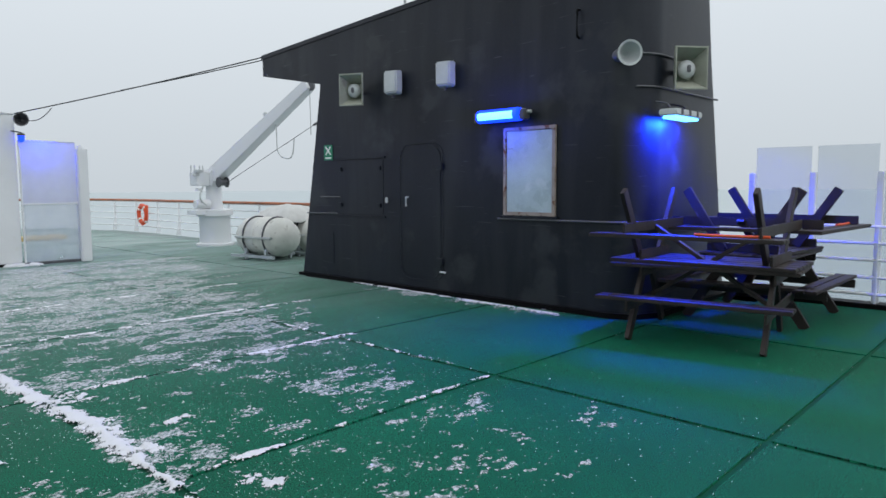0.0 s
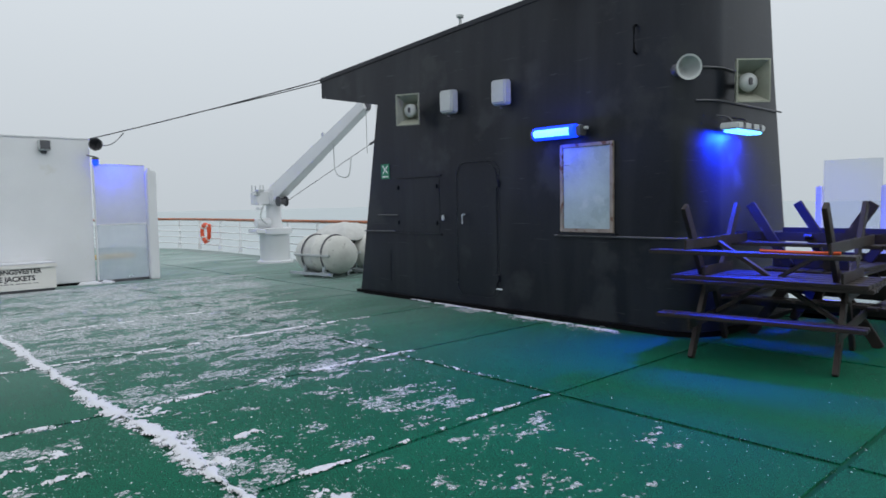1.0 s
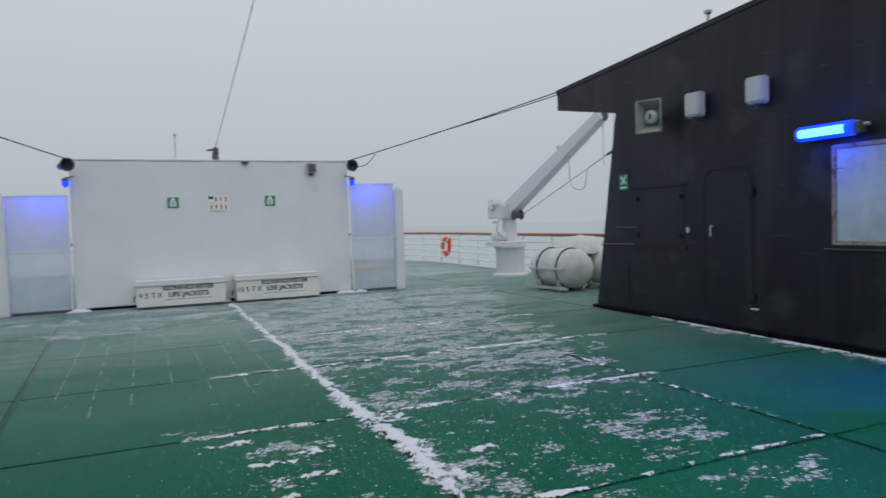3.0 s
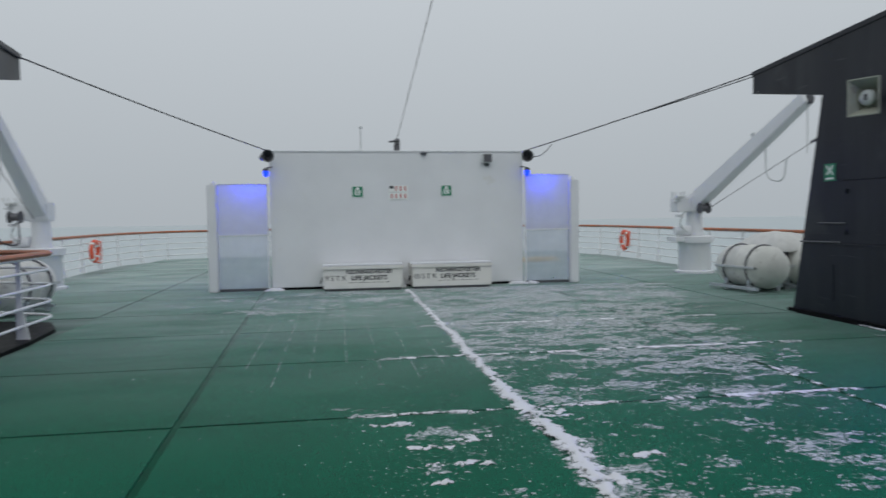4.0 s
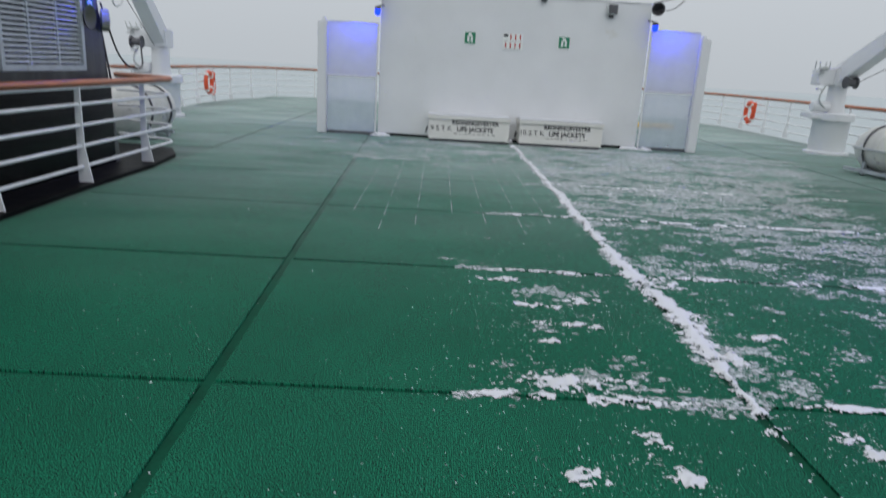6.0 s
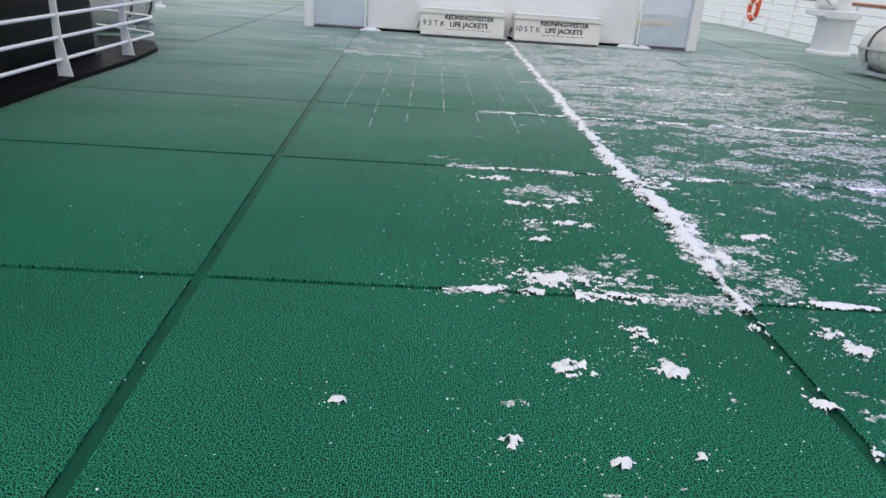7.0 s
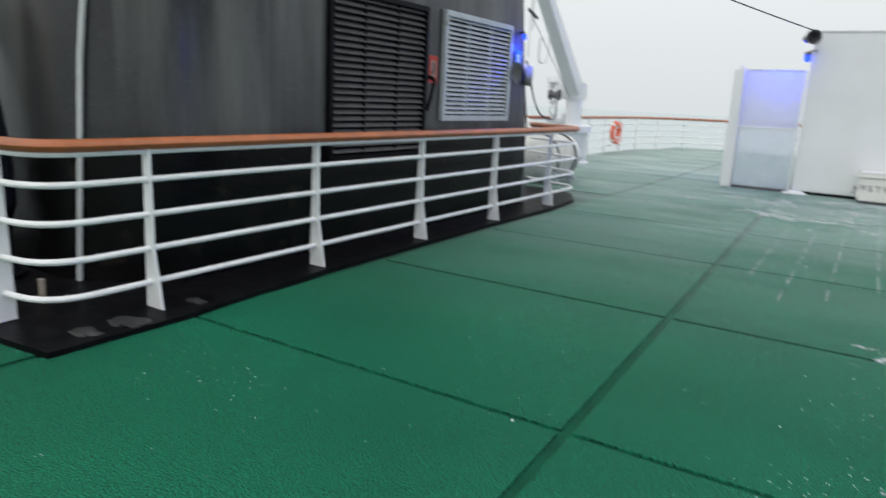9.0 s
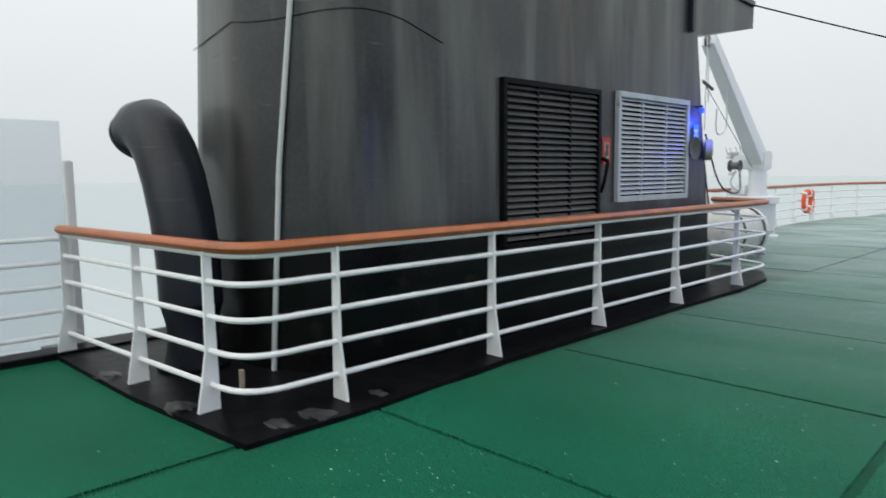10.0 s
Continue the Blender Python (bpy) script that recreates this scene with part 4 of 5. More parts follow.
# crusts of old ice caught on the coaming between the posts
rng_ice = random.Random(11)
for x, y, w in ((-4.30, 1.50, 0.13), (-3.58, 1.78, 0.10), (-3.56, 2.02, 0.12), (-3.62, 2.55, 0.08), (-5.35, 1.42, 0.14)):
    bm = bmesh.new()
    bmesh.ops.create_icosphere(bm, subdivisions=3, radius=1)
    for q in bm.verts:
        q.co += q.normal * 0.55 * noise.noise(q.co * 1.9 + Vector((x * 7, y * 5, 0)))
    bmesh.ops.scale(bm, vec=(w, w * (0.5 + 0.3 * rng_ice.random()), 0.02), verts=bm.verts)
    bmesh.ops.translate(bm, vec=(x, y, 0.03), verts=bm.verts)
    thing("ice_crust", bm, M_ICE, "dirty grey crust of ice on the black coaming", "ice", "ice on the coaming", smooth=True)

# outer side rails and wind screens beside the funnels
for sx in (1, -1):
    xe = CX + sx * 7.93
    r = empty("side_railing", label="plain white steel bar railing at the deck edge", category="railing", group="railings")
    for z in (0.17, 0.37, 0.58, 0.78, 0.98):
        part("bar", tube([(xe, -9.0, z), (xe, 2.35 if sx > 0 else 1.55, z)], 0.019, 8), M_RAILW, r, smooth=True)
    y = 2.3 if sx > 0 else 1.5
    k = 0
    while y > -9:
        part("post", box(xe - 0.03, xe + 0.03, y - 0.01, y + 0.01, 0.0, 0.98), M_RAILW, r)
        y -= 1.5
    g = empty("glass_screen", label="tall clear glass wind screen on blue-lit white posts", category="wind screen", group="deck edge screens")
    xg = xe + sx * 0.12
    y = 2.28 if sx > 0 else 1.57
    while y > -9:
        part("post", box(xg - 0.05, xg + 0.05, y - 0.035, y + 0.035, 0.0, 1.63, 0.01), M_RAILW, g)
        part("pane", box(xg - 0.006, xg + 0.006, y - 0.70, y - 0.04, 0.05, 1.96), M_SIDE, g).visible_shadow = False
        y -= 0.73
    thing("deck_edge", box(xe - 0.05, xe + 0.2, -9, 3.0, -0.02, 0.06, 0.01), M_BLACK2, "black painted deck edge coaming", "coaming", kind="structure")


# ---- cranes ----
def crane(x, y, tip, sx):
    c = empty("crane", pose(x, y, 0), label="white painted deck crane with raised box boom", category="crane", group="deck cranes")
    part("pedestal", lathe([(0.47, 0), (0.47, 0.05), (0.385, 0.07), (0.385, 0.72), (0.40, 0.74), (0.40, 0.76)], 36), M_WHITE, c, smooth=True)
    part("turntable", lathe([(0.46, 0.76), (0.46, 0.90), (0.42, 0.92)], 36), M_WHITE, c, smooth=True)
    part("side_step", box(-0.62, -0.3, -0.25, 0.25, 0.79, 0.90, 0.01), M_WHITE, c)
    part("column", lathe([(0.23, 0.92), (0.20, 1.1), (0.19, 1.7)], 24), M_WHITE, c, smooth=True)
    part("head", box(-0.20, 0.20, -0.22, 0.28, 1.50, 1.92, 0.03), M_WHITE, c)
    d = Vector(tip) - Vector((x, y, 1.72))
    n = d.length
    q = d.to_track_quat("Y", "Z").to_matrix().to_4x4()
    bm = bmesh.new()
    a = [bm.verts.new(p) for p in ((-0.15, -0.15, -0.21), (0.15, -0.15, -0.21), (0.15, -0.15, 0.21), (-0.15, -0.15, 0.21))]
    b = [bm.verts.new(p) for p in ((-0.11, n, -0.12), (0.11, n, -0.12), (0.11, n, 0.12), (-0.11, n, 0.12))]
    bm.faces.new(a); bm.faces.new(b)
    for k in range(4):
        bm.faces.new((a[k], a[(k + 1) % 4], b[(k + 1) % 4], b[k]))
    bmesh.ops.bevel(bm, geom=list(bm.edges), offset=0.012, segments=2, affect="EDGES")
    boom = part("boom", bm, M_WHITE, c)
    boom.matrix_basis = Matrix.Translation((0, 0, 1.72)) @ q
    part("boom_lug", box(-0.03, 0.03, n * 0.6, n * 0.6 + 0.1, 0.12, 0.30, 0.01), M_GREY, boom)
    part("boom_sheave", moved(lathe([(0.10, -0.03), (0.10, 0.03)], 16), pose(0.0, n + 0.02, -0.06, 0, 90, 0)), M_DKGREY, boom)
    part("luffing_pin", moved(lathe([(0.05, -0.19), (0.05, 0.19)], 14), pose(0, 0.0, 0.0, 0, 90, 0)), M_GREY, boom)
    part("winch_drum", moved(lathe([(0.13, -0.12), (0.13, -0.10), (0.08, -0.09), (0.08, 0.09), (0.13, 0.10), (0.13, 0.12)], 22), pose(0.0 if sx > 0 else -0.33, -0.45, 1.60, 0, 90, 0)), M_DKGREY, c, "dark wire drum", smooth=True)
    rng = random.Random(5)
    part("valve_block", box(-0.56, -0.2, -0.18, 0.18, 1.52, 1.86, 0.02), M_WHITE, c)
    for k in range(7):
        vx, vz = -0.36 - 0.27 * rng.random(), 1.42 + 0.5 * rng.random()
        part("valve", box(vx - 0.05, vx + 0.05, -0.28 + 0.1 * rng.random(), -0.1, vz - 0.035, vz + 0.035, 0.01), M_WHITE if k % 3 else M_GREY, c)
    for k in range(4):
        vx = -0.32 - 0.11 * k
        part("control_lever", tube([(vx, -0.1, 1.84), (vx - 0.06 + 0.05 * rng.random(), -0.16, 2.02)], 0.012, 6), M_GREY, c)
    part("hose", tube(arc([(-0.4, -0.2, 1.5), (-0.55, -0.25, 1.2), (-0.3, -0.2, 1.0), (-0.2, -0.1, 1.1)], 0.15), 0.02, 8), M_GREY, c)
    part("motor", moved(lathe([(0.10, -0.2), (0.12, -0.18), (0.12, 0.18), (0.08, 0.2)], 18), pose(-0.38, -0.1, 1.05, 0, 90, 0)), M_WHITE, c, smooth=True)
    t = Vector(tip) - Vector((x, y, 0))
    part("hoist_wire", tube([t, t + Vector((0.02, 0.02, -1.1))], 0.010, 6), M_GREY, c)
    part("hoist_wire", tube([t + Vector((0.1, -0.25, 0)), t + Vector((0.1, -0.27, -1.6))], 0.010, 6), M_GREY, c)
    m = Vector((0, 0, 1.72)) + (t - Vector((0, 0, 1.72))) * 0.68
    loop = arc([m + Vector((0, 0, -0.1)), m + Vector((0.02, 0.0, -0.9)), m + Vector((0.05, -0.55, -1.0)), m + Vector((0.08, -0.6, -0.5))], 0.4, 8)
    part("slack_loop", tube(loop, 0.014, 6), M_GREY, c)
    part("tag_line", tube(sag((0.05, -0.45, 1.55), t + Vector((0.1, -0.4, -0.75)), 0.0), 0.007, 6), M_ROPE, c)
    part("shackle", tube([t + Vector((0.1, -0.35, -0.78)), t + Vector((0.1, 0.0, -0.88))], 0.03, 8), M_DKGREY, c)
    return c


crane(9.0, 15.35, (9.4, 11.75, 3.74), 1)
crane(-6.28, 15.6, (-5.72, 11.75, 3.80), -1)


# ---- life rafts ----
def life_raft(m, label):
    o = empty("life_raft", m, label=label, category="life raft", group="life raft canisters")
    prof = [(0.02, -0.70), (0.16, -0.68), (0.28, -0.60), (0.355, -0.46), (0.37, -0.44), (0.37, -0.02), (0.385, 0.0), (0.37, 0.02), (0.37, 0.44), (0.355, 0.46), (0.28, 0.60), (0.16, 0.68), (0.02, 0.70)]
    part("canister", moved(lathe(prof, 32), pose(0, 0, 0.43, 90, 0, 0)), M_RAFT, o, smooth=True)
    part("joint_band", moved(box(-0.405, 0.405, -0.50, 0.50, -0.022, 0.022, 0.01), pose(0, 0, 0.43)), M_GREY, o)
    for y in (-0.28, 0.28):
        ring = [Vector((0.383 * math.cos(a), y, 0.43 + 0.383 * math.sin(a))) for a in [k / 24 * 2 * math.pi for k in range(25)]]
        part("strap", tube(ring, 0.018, 6), M_DKGREY, o, "dark lashing strap")
        for sx in (-1, 1):
            part("cradle_leg", box(sx * 0.30 - 0.025, sx * 0.30 + 0.025, y - 0.03, y + 0.03, 0.0, 0.24), M_GALV, o)
        part("cradle_bar", box(-0.40, 0.40, y - 0.025, y + 0.025, 0.06, 0.11), M_GALV, o)
    part("cradle_rail", box(-0.42, -0.37, -0.6, 0.6, 0.05, 0.10), M_GALV, o)
    part("marking", box(-0.08, 0.08, -0.668, -0.60, 0.56, 0.60, 0.01), M_INK, o)
    return o


R = "white scuffed life raft canister strapped in a steel cradle"
for sx in (1, -1):
    for x, y, a in ((6.50, 11.38, 8), (7.48, 11.65, 8)):
        life_raft(pose(CX + sx * x, y, 0, 0, 0, sx * a) @ Matrix.Scale(1.07, 4), R)
    bm = bmesh.new()
    bmesh.ops.create_grid(bm, x_segments=14, y_segments=14, size=0.6)
    for v in bm.verts:
        d = max(abs(v.co.x), abs(v.co.y)) / 0.6
        v.co.z = 0.34 * (1 - d ** 2.5) + 0.05 * noise.noise(Vector((v.co.x * 5, v.co.y * 5, sx)))
    bmesh.ops.solidify(bm, geom=bm.faces[:], thickness=0.02)
    tarp = thing("tarpaulin", bm, M_TARP, "crumpled pale tarpaulin thrown over a raft", "tarpaulin", smooth=True)
    tarp.matrix_world = pose(CX + sx * 7.3, 11.75, 0.76, 0, 0, 10)


# ---- life buoys ----
def life_buoy(m):
    o = empty("life_buoy", m, label="orange ring life buoy hung on the railing", category="life buoy", group="life buoys")
    bm = bmesh.new()
    ring = [[bm.verts.new(((0.27 + 0.075 * math.cos(b)) * math.cos(a), 0.06 * math.sin(b), (0.27 + 0.075 * math.cos(b)) * math.sin(a))) for b in [k / 12 * 2 * math.pi for k in range(12)]] for a in [k / 32 * 2 * math.pi for k in range(32)]]
    for i in range(32):
        for k in range(12):
            bm.faces.new((ring[i][k], ring[(i + 1) % 32][k], ring[(i + 1) % 32][(k + 1) % 12], ring[i][(k + 1) % 12]))
    part("ring", bm, M_ORANGE, o, smooth=True)
    for a in (45, 135, 225, 315):
        part("band", moved(box(-0.085, 0.085, -0.066, 0.066, -0.035, 0.035, 0.01), pose(0.27 * math.cos(radians(a)), 0, 0.27 * math.sin(radians(a)), 0, -a, 0)), M_SIGNW, o, "white reflective band")
    part("line", tube(arc([(0.3, -0.06, 0.2), (0.36, -0.08, -0.1), (0.2, -0.09, -0.38), (-0.05, -0.06, -0.3)], 0.2), 0.014, 6), M_ORANGE, o)
    part("marker_light", moved(lathe([(0.035, 0), (0.05, 0.05), (0.05, 0.22), (0.03, 0.25)], 12), pose(0.36, -0.02, 0.05)), M_ORANGE, o, "orange buoy light", smooth=True)
    return o


life_buoy(pose(9.72, 21.2, 0.62, 0, 0, -90))
life_buoy(pose(-6.78, 20.4, 0.62, 0, 0, 90))
thing("yellow_locker", box(6.0, 7.2, 20.5, 21.0, 0.0, 0.12, 0.02), M_YEL, "low yellow painted platform beyond the screen", "platform")


# ---- picnic tables, stacked ----
def plank(bm_args, parent, name):
    return part(name, box(*bm_args, 0.006), M_WOOD, parent)


def picnic_table(m, label):
    """Length along local y, 1.72 m; standing on z = 0."""
    o = empty("picnic_table", m, label=label, category="picnic table", group="stacked picnic tables")
    for k in range(5):
        x = -0.40 + 0.162 * k
        plank((x, x + 0.15, -0.86, 0.86, 0.68, 0.715), o, "top_plank")
    for sx in (-1, 1):
        for k in range(2):
            x = sx * 0.66 + 0.115 * k + (0.0 if sx > 0 else -0.115)
            plank((x, x + 0.105, -0.86, 0.86, 0.40, 0.435), o, "seat_plank")
    for y in (-0.60, 0.60):
        for sx in (-1, 1):
            bm = box(-0.05, 0.05, -0.022, 0.022, -0.40, 0.40, 0.005)
            leg = part("leg", bm, M_WOOD, o)
            leg.matrix_basis = pose(sx * 0.40, y + sx * 0.024, 0.336, 0, -sx * 33, 0)
        plank((-0.80, 0.80, y - 0.07, y - 0.048, 0.305, 0.40), o, "seat_beam")
        plank((-0.38, 0.38, y - 0.07, y - 0.048, 0.585, 0.68), o, "top_beam")
        br = part("brace", box(-0.04, 0.04, -0.018, 0.018, -0.33, 0.33, 0.004), M_WOOD, o)
        s = 1 if y < 0 else -1
        br.matrix_basis = pose(0, y + s * 0.28, 0.51, -s * 57, 0, 0)
    return o


picnic_table(pose(6.69, 1.74, 0, 0, 0, 8), "dark stained wooden picnic table standing upright, carrying another")
picnic_table(pose(8.19, 1.70, 0, 0, 0, 90), "dark stained wooden picnic table standing upright by the side rail")
picnic_table(pose(6.72, 1.75, 1.432, 0, 180, 4), "dark stained wooden picnic table stacked upside down, legs up")
picnic_table(pose(8.17, 1.72, 1.432, 0, 180, 87), "dark stained wooden picnic table stacked upside down, legs up")
for x0, y0, x1, y1 in ((6.05, 0.98, 6.00, 1.60), (8.80, 0.98, 8.30, 1.00)):
    thing("lashing_strap", tube(sag((x0, y0, 1.046), (x1, y1, 1.046), 0.004), 0.014, 6), M_STRAP, "orange lashing strap lying along a bench plank", "strap", "lashing straps")

# ---- snow ----
rng = np.random.default_rng(3)


def smooth(v, a, b):
    t = np.clip((v - a) / (b - a), 0, 1)
    return t * t * (3 - 2 * t)


def fractal(x, y, sx, sy, octaves=5, gain=0.55):
    """Smooth random field over arrays x, y, cell sizes sx, sy."""
    out, amp, tot = np.zeros_like(x), 1.0, 0.0
    for _ in range(octaves):
        g = rng.random((257, 257))
        u, v = (x / sx) % 256, (y / sy) % 256
        i, j = u.astype(int), v.astype(int)
        fu, fv = u - i, v - j
        fu, fv = fu * fu * (3 - 2 * fu), fv * fv * (3 - 2 * fv)
        val = (g[i, j] * (1 - fu) + g[i + 1, j] * fu) * (1 - fv) + (g[i, j + 1] * (1 - fu) + g[i + 1, j + 1] * fu) * fv
        out += amp * val
        tot += amp
        amp *= gain
        sx, sy = sx / 2, sy / 2
    return out / tot


def cover(x, y):
    """How much of the deck the blown snow hides, 0 to 1."""
    edge = np.interp(y, (2.4, 4.4, 6.4, 8.5, 10.0, 11.0, 13.0), (4.2, 4.4, 5.2, 5.7, 6.0, 6.8, 7.0))
    dense = np.interp(y, (0.7, 1.4, 2.3, 2.6, 4.3, 4.7, 6.4, 7.0, 9.0, 13.0), (0.0, 0.09, 0.11, 0.18, 0.21, 0.44, 0.48, 0.62, 0.68, 0.70))
    right = smooth(x, 1.45, 1.65) * (1 - smooth(x, edge - 0.9, edge + 0.15)) * dense
    left = smooth(x, -0.1, 0.6) * (1 - smooth(x, 1.3, 1.5)) * 0.04 * smooth(y, 0.7, 1.5) * (1 - smooth(y, 5.0, 7.0))
    far = smooth(y, 8.0, 12.8) * 0.42 * smooth(x, -3.4, -0.2) * (1 - smooth(x, 5.5, 7.6))
    far = np.maximum(far, 0.6 * np.exp(-((x - 6.5) / 0.7) ** 2 - ((y - 12.9) / 0.3) ** 2))
    fringe = 0.45 * np.exp(-((x - 6.62) / 0.16) ** 2) * smooth(y, 3.0, 3.6) * (1 - smooth(y, 5.6, 7.2))
    seam = np.where(y > 2.3, 0.5 * np.exp(-((x - 1.57) / 0.12) ** 2), 0.0)
    for ys, a, b, c in ((2.43, 0.1, 2.4, 0.40), (4.43, 0.2, 4.5, 0.45), (6.47, 0.4, 5.4, 0.45), (8.53, 0.8, 5.8, 0.4)):
        seam = np.maximum(seam, c * np.exp(-((y - ys) / 0.07) ** 2) * (x > a) * (x < b))
    seam = np.maximum(seam, 0.10 * np.exp(-((x - 4.2) / 0.05) ** 2) * (y > 2.3) * (y < 7))
    clump = 0.30 * np.exp(-((x - 0.85) / 0.5) ** 2 - ((y - 2.62) / 0.25) ** 2) + 0.22 * np.exp(-((x - 0.85) / 0.4) ** 2 - ((y - 3.7) / 0.5) ** 2)
    out = np.maximum(np.maximum(right, left), np.maximum(far, fringe))
    return np.clip(np.maximum(out, np.maximum(seam, clump)), 0.0, 0.80)


def sheet(name, label, material, gx, gy, h, cell, lift):
    """Keeps the cells of a height field that stand over the deck."""
    nx, ny = gx.shape[0] - 1, gx.shape[1] - 1
    keep = h > 0
    sel = (keep[:-1, :-1].astype(int) + keep[1:, :-1] + keep[1:, 1:] + keep[:-1, 1:]) >= 3
    idx = np.arange((nx + 1) * (ny + 1)).reshape(nx + 1, ny + 1)
    quads = np.stack([idx[:-1, :-1][sel], idx[1:, :-1][sel], idx[1:, 1:][sel], idx[:-1, 1:][sel]], 1)
    used, inv = np.unique(quads, return_inverse=True)
    jit = (rng.random((2, len(used))) - 0.5) * cell * 0.45
    zz = np.maximum(h.ravel()[used], 0) + lift
    co = np.stack([gx.ravel()[used] + jit[0], gy.ravel()[used] + jit[1], zz], 1)
    me = bpy.data.meshes.new(name)
    me.from_pydata(co.tolist(), [], inv.reshape(-1, 4).tolist())
    me.materials.append(material)
    me.polygons.foreach_set("use_smooth", [True] * len(me.polygons))
    return tagged(new(name, me), label, "snow", kind="stuff")


def plane_grid(x0, x1, y0, y1, cell):
    return np.meshgrid(np.arange(x0, x1, cell), np.arange(y0, y1, cell), indexing="ij")


def dusting(x0, x1, y0, y1, cell, label, sx=0.34, sy=0.22):
    gx, gy = plane_grid(x0, x1, y0, y1, cell)
    f = fractal(gx, gy, sx, sy, 6, 0.94)
    f = (f - f.mean()) / f.std()
    d = np.clip(cover(gx, gy), 0.002, 0.9)
    h = f - np.log((1 - d) / d) / 1.7
    sheet("snow_dusting", label, M_DUST, gx, gy, np.minimum(h * 0.006, 0.008), cell, 0.002)


CLUMPS = [(0.72, 2.60, 0.28, 0.09), (0.96, 2.06, 0.06, 0.10), (0.64, 1.81, 0.07, 0.06), (1.02, 1.80, 0.06, 0.06), (0.35, 1.32, 0.035, 0.03),
          (-0.22, 1.51, 0.03, 0.025), (0.69, 1.25, 0.03, 0.02), (0.96, 1.30, 0.03, 0.02), (0.65, 1.48, 0.03, 0.02), (1.04, 3.78, 0.13, 0.07),
          (0.74, 3.67, 0.18, 0.05), (0.79, 3.36, 0.17, 0.04), (1.01, 3.32, 0.06, 0.03), (0.56, 4.18, 0.16, 0.04), (0.66, 3.09, 0.08, 0.03),
          (1.66, 3.52, 0.09, 0.13), (1.68, 3.03, 0.05, 0.17), (2.02, 3.29, 0.12, 0.05), (1.84, 2.15, 0.09, 0.05), (1.87, 2.03, 0.07, 0.04)]


def drifts(x0, x1, y0, y1, cell, label):
    """Snow caught in the joints between the mats, and a few clumps."""
    gx, gy = plane_grid(x0, x1, y0, y1, cell)
    lump = fractal(gx, gy, 0.12, 0.09, 5, 0.98)
    lump = (lump - lump.mean()) / lump.std()
    wob = (fractal(gx * 0 + 3, gy, 1, 0.6, 4) - 0.5) * 0.10
    w = (0.030 + 0.042 * smooth(gy, 2.6, 3.2) * (1 - 0.45 * smooth(gy, 4.6, 6.0))) * np.clip(0.85 + 0.5 * lump, 0.05, 1.9)
    on = np.where(gy > 2.35, 1.0 - 0.3 * smooth(gy, 9, 13), np.where(lump > 0.7, 0.7, -1))
    h = np.where(on > 0, (1 - ((gx - 1.545 - 0.03 * smooth(gy, 2.5, 3.1) * (1 - smooth(gy, 4.2, 4.8)) - wob) / w) ** 2) * 0.018 * on, -1)
    blob = 0.6 - ((gx - 1.68) / 0.17) ** 2 - ((gy - 4.24) / 0.15) ** 2 + lump * 0.6
    h = np.maximum(h, blob * 0.011)
    for y, a, b, c in ((2.42, 0.05, 1.35, 0.8), (2.43, 1.6, 2.3, 0.8), (2.43, 2.2, 4.3, 0.12), (4.43, 0.2, 1.5, 0.6), (4.43, 1.5, 4.6, 0.8), (6.47, 0.5, 5.4, 0.7), (8.53, 0.8, 5.8, 0.3)):
        wob = (fractal(gx, gx * 0 + 7, 0.4, 1, 4) - 0.5) * 0.05
        ln = fractal(gx, gy * 0 + 5, 0.35, 1, 4)
        ln = (ln - ln.mean()) / (ln.std() + 1e-6)
        on = smooth(gx, a, a + 0.45) * (1 - smooth(gx, b - 0.35, b)) * (ln > 0.3 - 1.8 * c)
        w = (0.016 + 0.022 * c) * np.clip(0.8 + 0.75 * lump, 0.05, 2.2) * (0.25 + 0.75 * on)
        h = np.maximum(h, np.where(on > 0.1, (1 - ((gy - y - wob) / np.maximum(w, 0.003)) ** 2) * 0.014 * on, -1))
    for cx, cy, rx, ry in CLUMPS:
        q = ((gx - cx) / rx) ** 2 + ((gy - cy) / ry) ** 2
        h = np.maximum(h, np.where(q > 3.2, -1, 0.55 - q + lump * 0.95) * 0.009)
    dots = (1 - ((gx - 4.17 - 0.02 * (gy - 2.4)) / 0.022) ** 2 + 0.5 * lump) * 0.007
    h = np.maximum(h, np.where((lump > 0.75) & (gy > 2.3) & (gy < 6.2), dots, -1))
    sheet("snow", label, M_SNOW, gx, gy, np.minimum(h, 0.03), cell, 0.003)


dusting(-0.3, 4.8, 0.6, 5.0, 0.010, "thin dusting of wind-blown snow on the matting")
dusting(-3.2, 7.2, 5.0, 13.3, 0.020, "streaky dusting of wind-blown snow on the deck", 0.55, 0.30)
dusting(4.8, 7.0, 2.6, 5.0, 0.016, "thin snow fringe along the funnel foot")
drifts(-0.3, 4.5, 0.6, 5.0, 0.009, "snow drifts caught in joints of the deck matting")
drifts(0.3, 6.4, 5.0, 13.3, 0.018, "snow drifts caught in joints of the far deck")

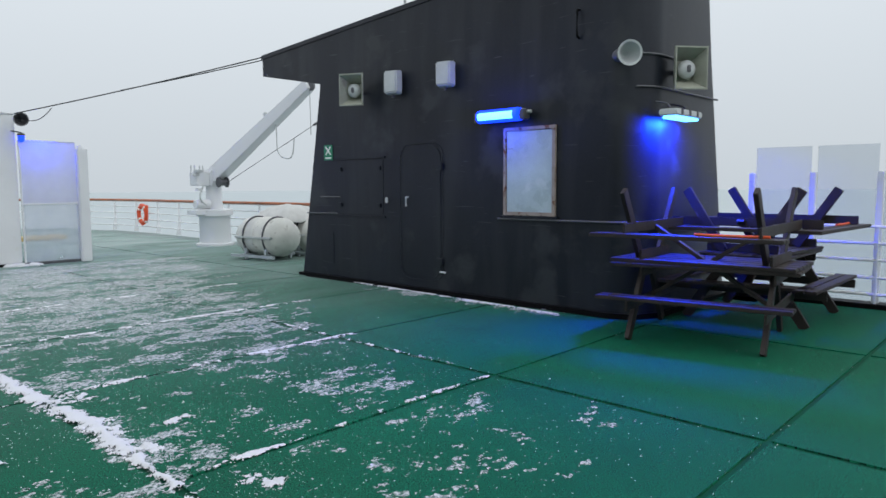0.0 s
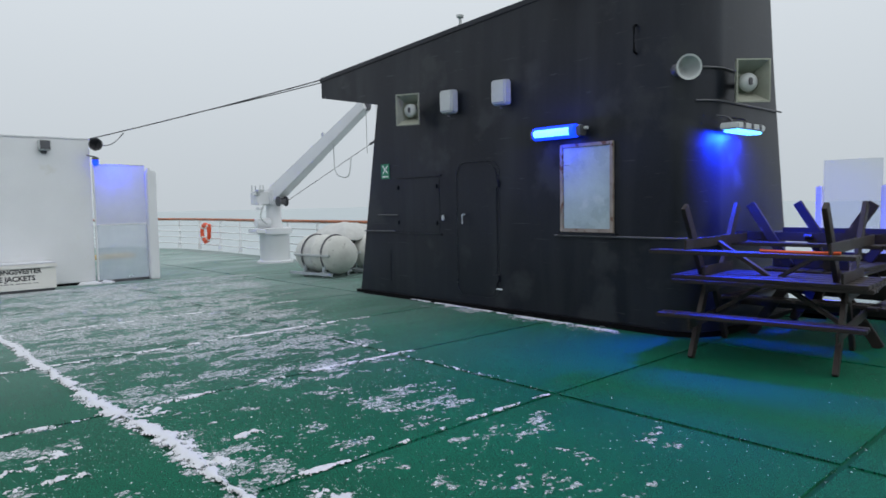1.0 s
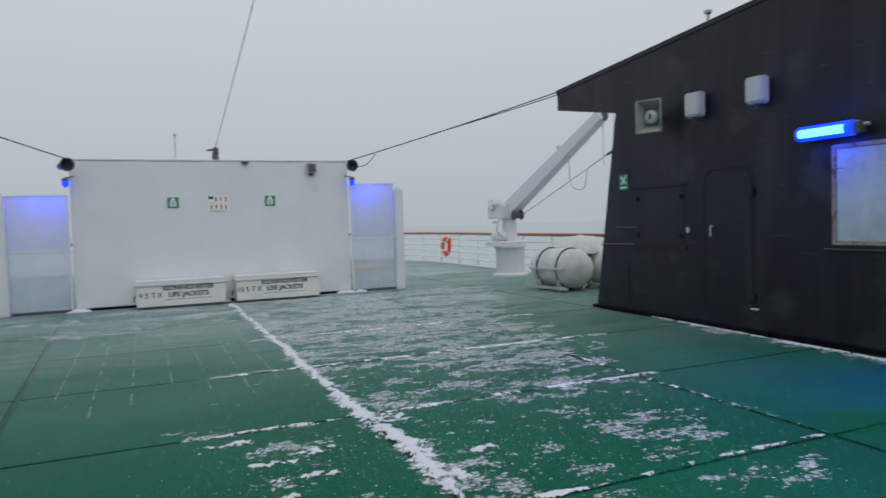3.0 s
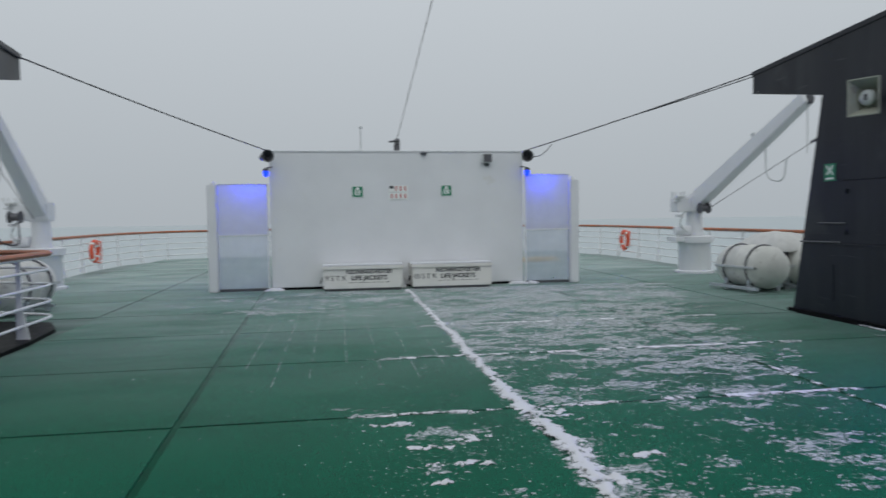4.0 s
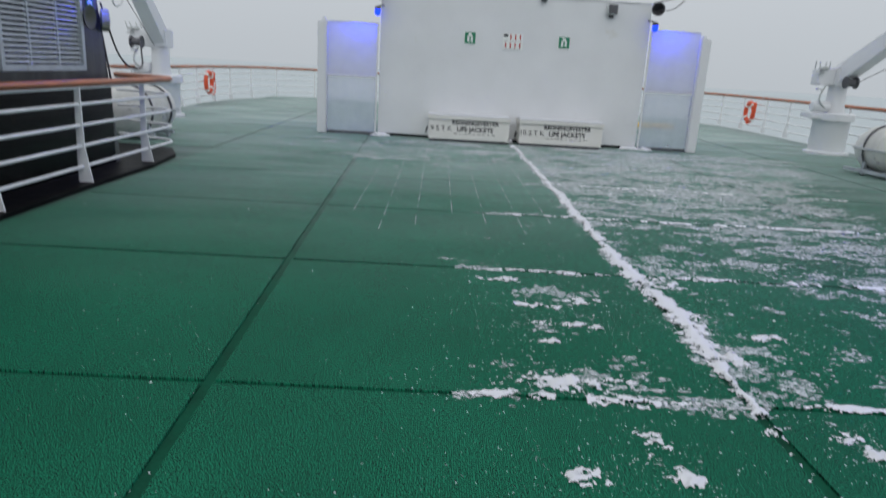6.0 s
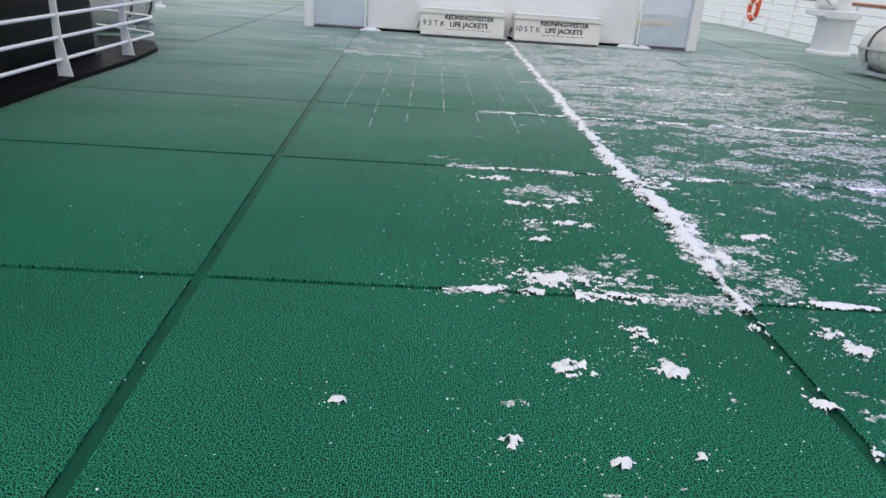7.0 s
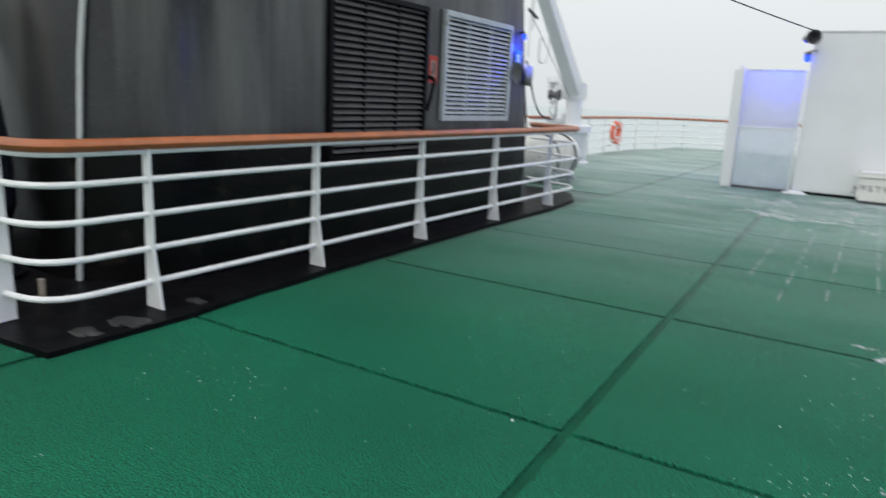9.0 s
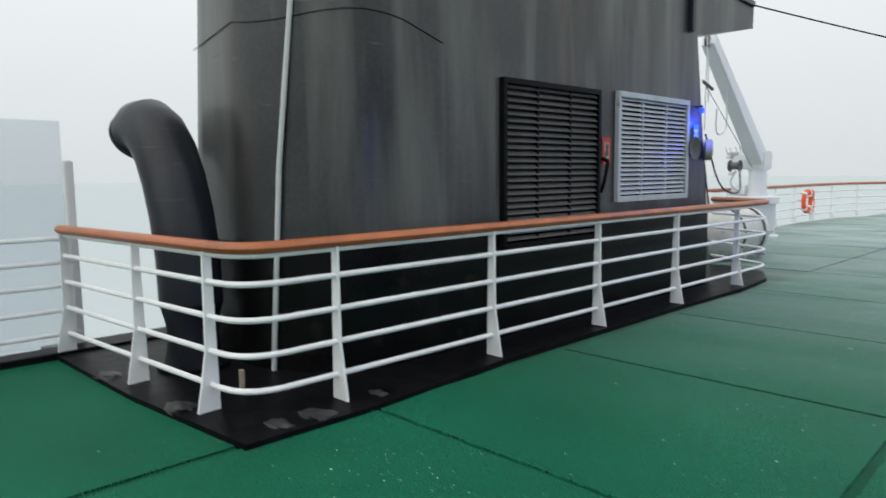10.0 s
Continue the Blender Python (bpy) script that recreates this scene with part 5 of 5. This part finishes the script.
def foot_drift(cell=0.012):
    """A thin line of snow lying along the foot of the starboard funnel."""
    gx, gy = plane_grid(6.45, 6.95, 3.1, 7.3, cell)
    lump = fractal(gx, gy, 0.2, 0.3, 5, 0.9)
    lump = (lump - lump.mean()) / lump.std()
    w = 0.042 * np.clip(0.7 + 0.6 * lump, 0.05, 2.0) * smooth(gy, 3.1, 3.8) * (1 - 0.6 * smooth(gy, 6.2, 7.3)) + 0.002
    h = (1 - ((gx - 6.62 - 0.05 * (gy - 3.3)) / w) ** 2) * 0.016
    h = np.where(gx > 6.84, -1, h)
    sheet("snow", "thin line of snow along the funnel foot", M_SNOW, gx, gy, h, cell, 0.003)


foot_drift()

# fine lines of frost along the mat ribs
bm = bmesh.new()
for k in range(7):
    x = -0.80 + 0.33 * k + 0.03 * random.random()
    y = 5.4 + 1.2 * random.random()
    while y < 12.6:
        l = 0.10 + 0.6 * random.random()
        q = [bm.verts.new((x + dx, yy, 0.0025)) for dx, yy in ((-0.005, y), (0.005, y), (0.004, y + l), (-0.004, y + l))]
        bm.faces.new(q)
        y += l + 0.03 + 0.35 * random.random() * (1.6 - 0.1 * y if y < 12 else 0.3)
thing("frost_lines", bm, M_DUST, "fine broken frost lines along the mat ribs", "snow", kind="stuff")

# loose grains and crumbs
n = 150000
px, py = rng.uniform(-3.3, 7.0, n), 0.3 + 12.5 * rng.random(n) ** 1.3
dens = 0.010 + 0.9 * cover(px, py) + 0.05 * (px > 0.0) * (px < 4.5) * (py < 5)
for cx, cy, rx, ry in CLUMPS:
    dens += 0.75 * np.exp(-((px - cx) / (2.2 * rx + 0.03)) ** 2 - ((py - cy) / (2.2 * ry + 0.03)) ** 2)
take = (rng.random(n) < dens)
px, py = px[take], py[take]
size = 0.0011 + 0.0036 * rng.random(len(px)) ** 3 + 0.007 * rng.random(len(px)) * (rng.random(len(px)) > 0.99)
base = np.array([[-1, -0.6, 0], [1, -0.6, 0], [0, 1.1, 0], [0, 0, 0.9]])
ang = rng.random(len(px)) * 6.283
c, s = np.cos(ang), np.sin(ang)
v = np.empty((len(px), 4, 3))
v[:, :, 0] = px[:, None] + size[:, None] * (base[None, :, 0] * c[:, None] - base[None, :, 1] * s[:, None])
v[:, :, 1] = py[:, None] + size[:, None] * (base[None, :, 0] * s[:, None] + base[None, :, 1] * c[:, None])
v[:, :, 2] = 0.0005 + size[:, None] * base[None, :, 2]
k = np.arange(len(px))[:, None] * 4
tris = np.concatenate([k + np.array(t) for t in ((0, 1, 3), (1, 2, 3), (2, 0, 3))])
me = bpy.data.meshes.new("snow_crumbs")
me.from_pydata(v.reshape(-1, 3).tolist(), [], tris.tolist())
me.materials.append(M_SNOW)
tagged(new("snow_crumbs", me), "loose crumbs of snow scattered over the matting", "snow", kind="stuff")

# small drifts at the foot of the deck house
for x, w in ((-1.15, 0.14), (4.05, 0.16), (4.35, 0.1), (1.53, 0.06)):
    bm = bmesh.new()
    bmesh.ops.create_icosphere(bm, subdivisions=3, radius=1)
    bmesh.ops.scale(bm, vec=(w * 1.5, 0.13, 0.06), verts=bm.verts)
    for q in bm.verts:
        q.co += q.normal * 0.02 * noise.noise(q.co * 18)
    bmesh.ops.translate(bm, vec=(x, 13.84, 0.0), verts=bm.verts)
    thing("snow_drift", bm, M_SNOW, "small snow drift at the deck house foot", "snow", "snow drifts", smooth=True)

# ---- deck matting, panel by panel ----
YS = [0.37 + 2.04 * k for k in range(-4, 14)]
COLS = [lambda y: -6.42, lambda y: -3.52, lambda y: -0.905 - 0.034 * (y - 0.9), lambda y: 1.535, lambda y: 4.165 + 0.02 * (y - 2.4), lambda y: 6.80, lambda y: 9.38]


def mat_panel(c0, c1, y0, y1, gx=0.028, gy=0.019):
    bm = bmesh.new()
    pts = [(c0(y0) + gx, y0 + gy), (c1(y0) - gx, y0 + gy), (c1(y1) - gx, y1 - gy), (c0(y1) + gx, y1 - gy)]
    lo = [bm.verts.new((x, y, -0.012)) for x, y in pts]
    hi = [bm.verts.new((x, y, 0.0)) for x, y in pts]
    bm.faces.new(hi)
    for k in range(4):
        bm.faces.new((lo[k], lo[(k + 1) % 4], hi[(k + 1) % 4], hi[k]))
    part("deck_mat", bm, M_MAT, deck)


for y0, y1 in zip(YS, YS[1:]):
    for c0, c1 in zip(COLS, COLS[1:]):
        if c1(y0) <= -3.5 and 1.3 < y1 and y0 < 8.6:
            continue
        if c0(y0) >= 6.7 and y0 < 8.5 and y1 > 2.5:
            continue
        if c0(y0) >= -1.1 and c1(y0) <= 4.3 and y0 > 13.9 and y1 < 17.7:
            continue
        mat_panel(c0, c1, y0, y1)
for y0, y1 in ((2.0, 9.0),):
    mat_panel(lambda y: 8.95, lambda y: 9.38, y0, y1)
mat_panel(COLS[0], COLS[1], YS[4], 1.52)
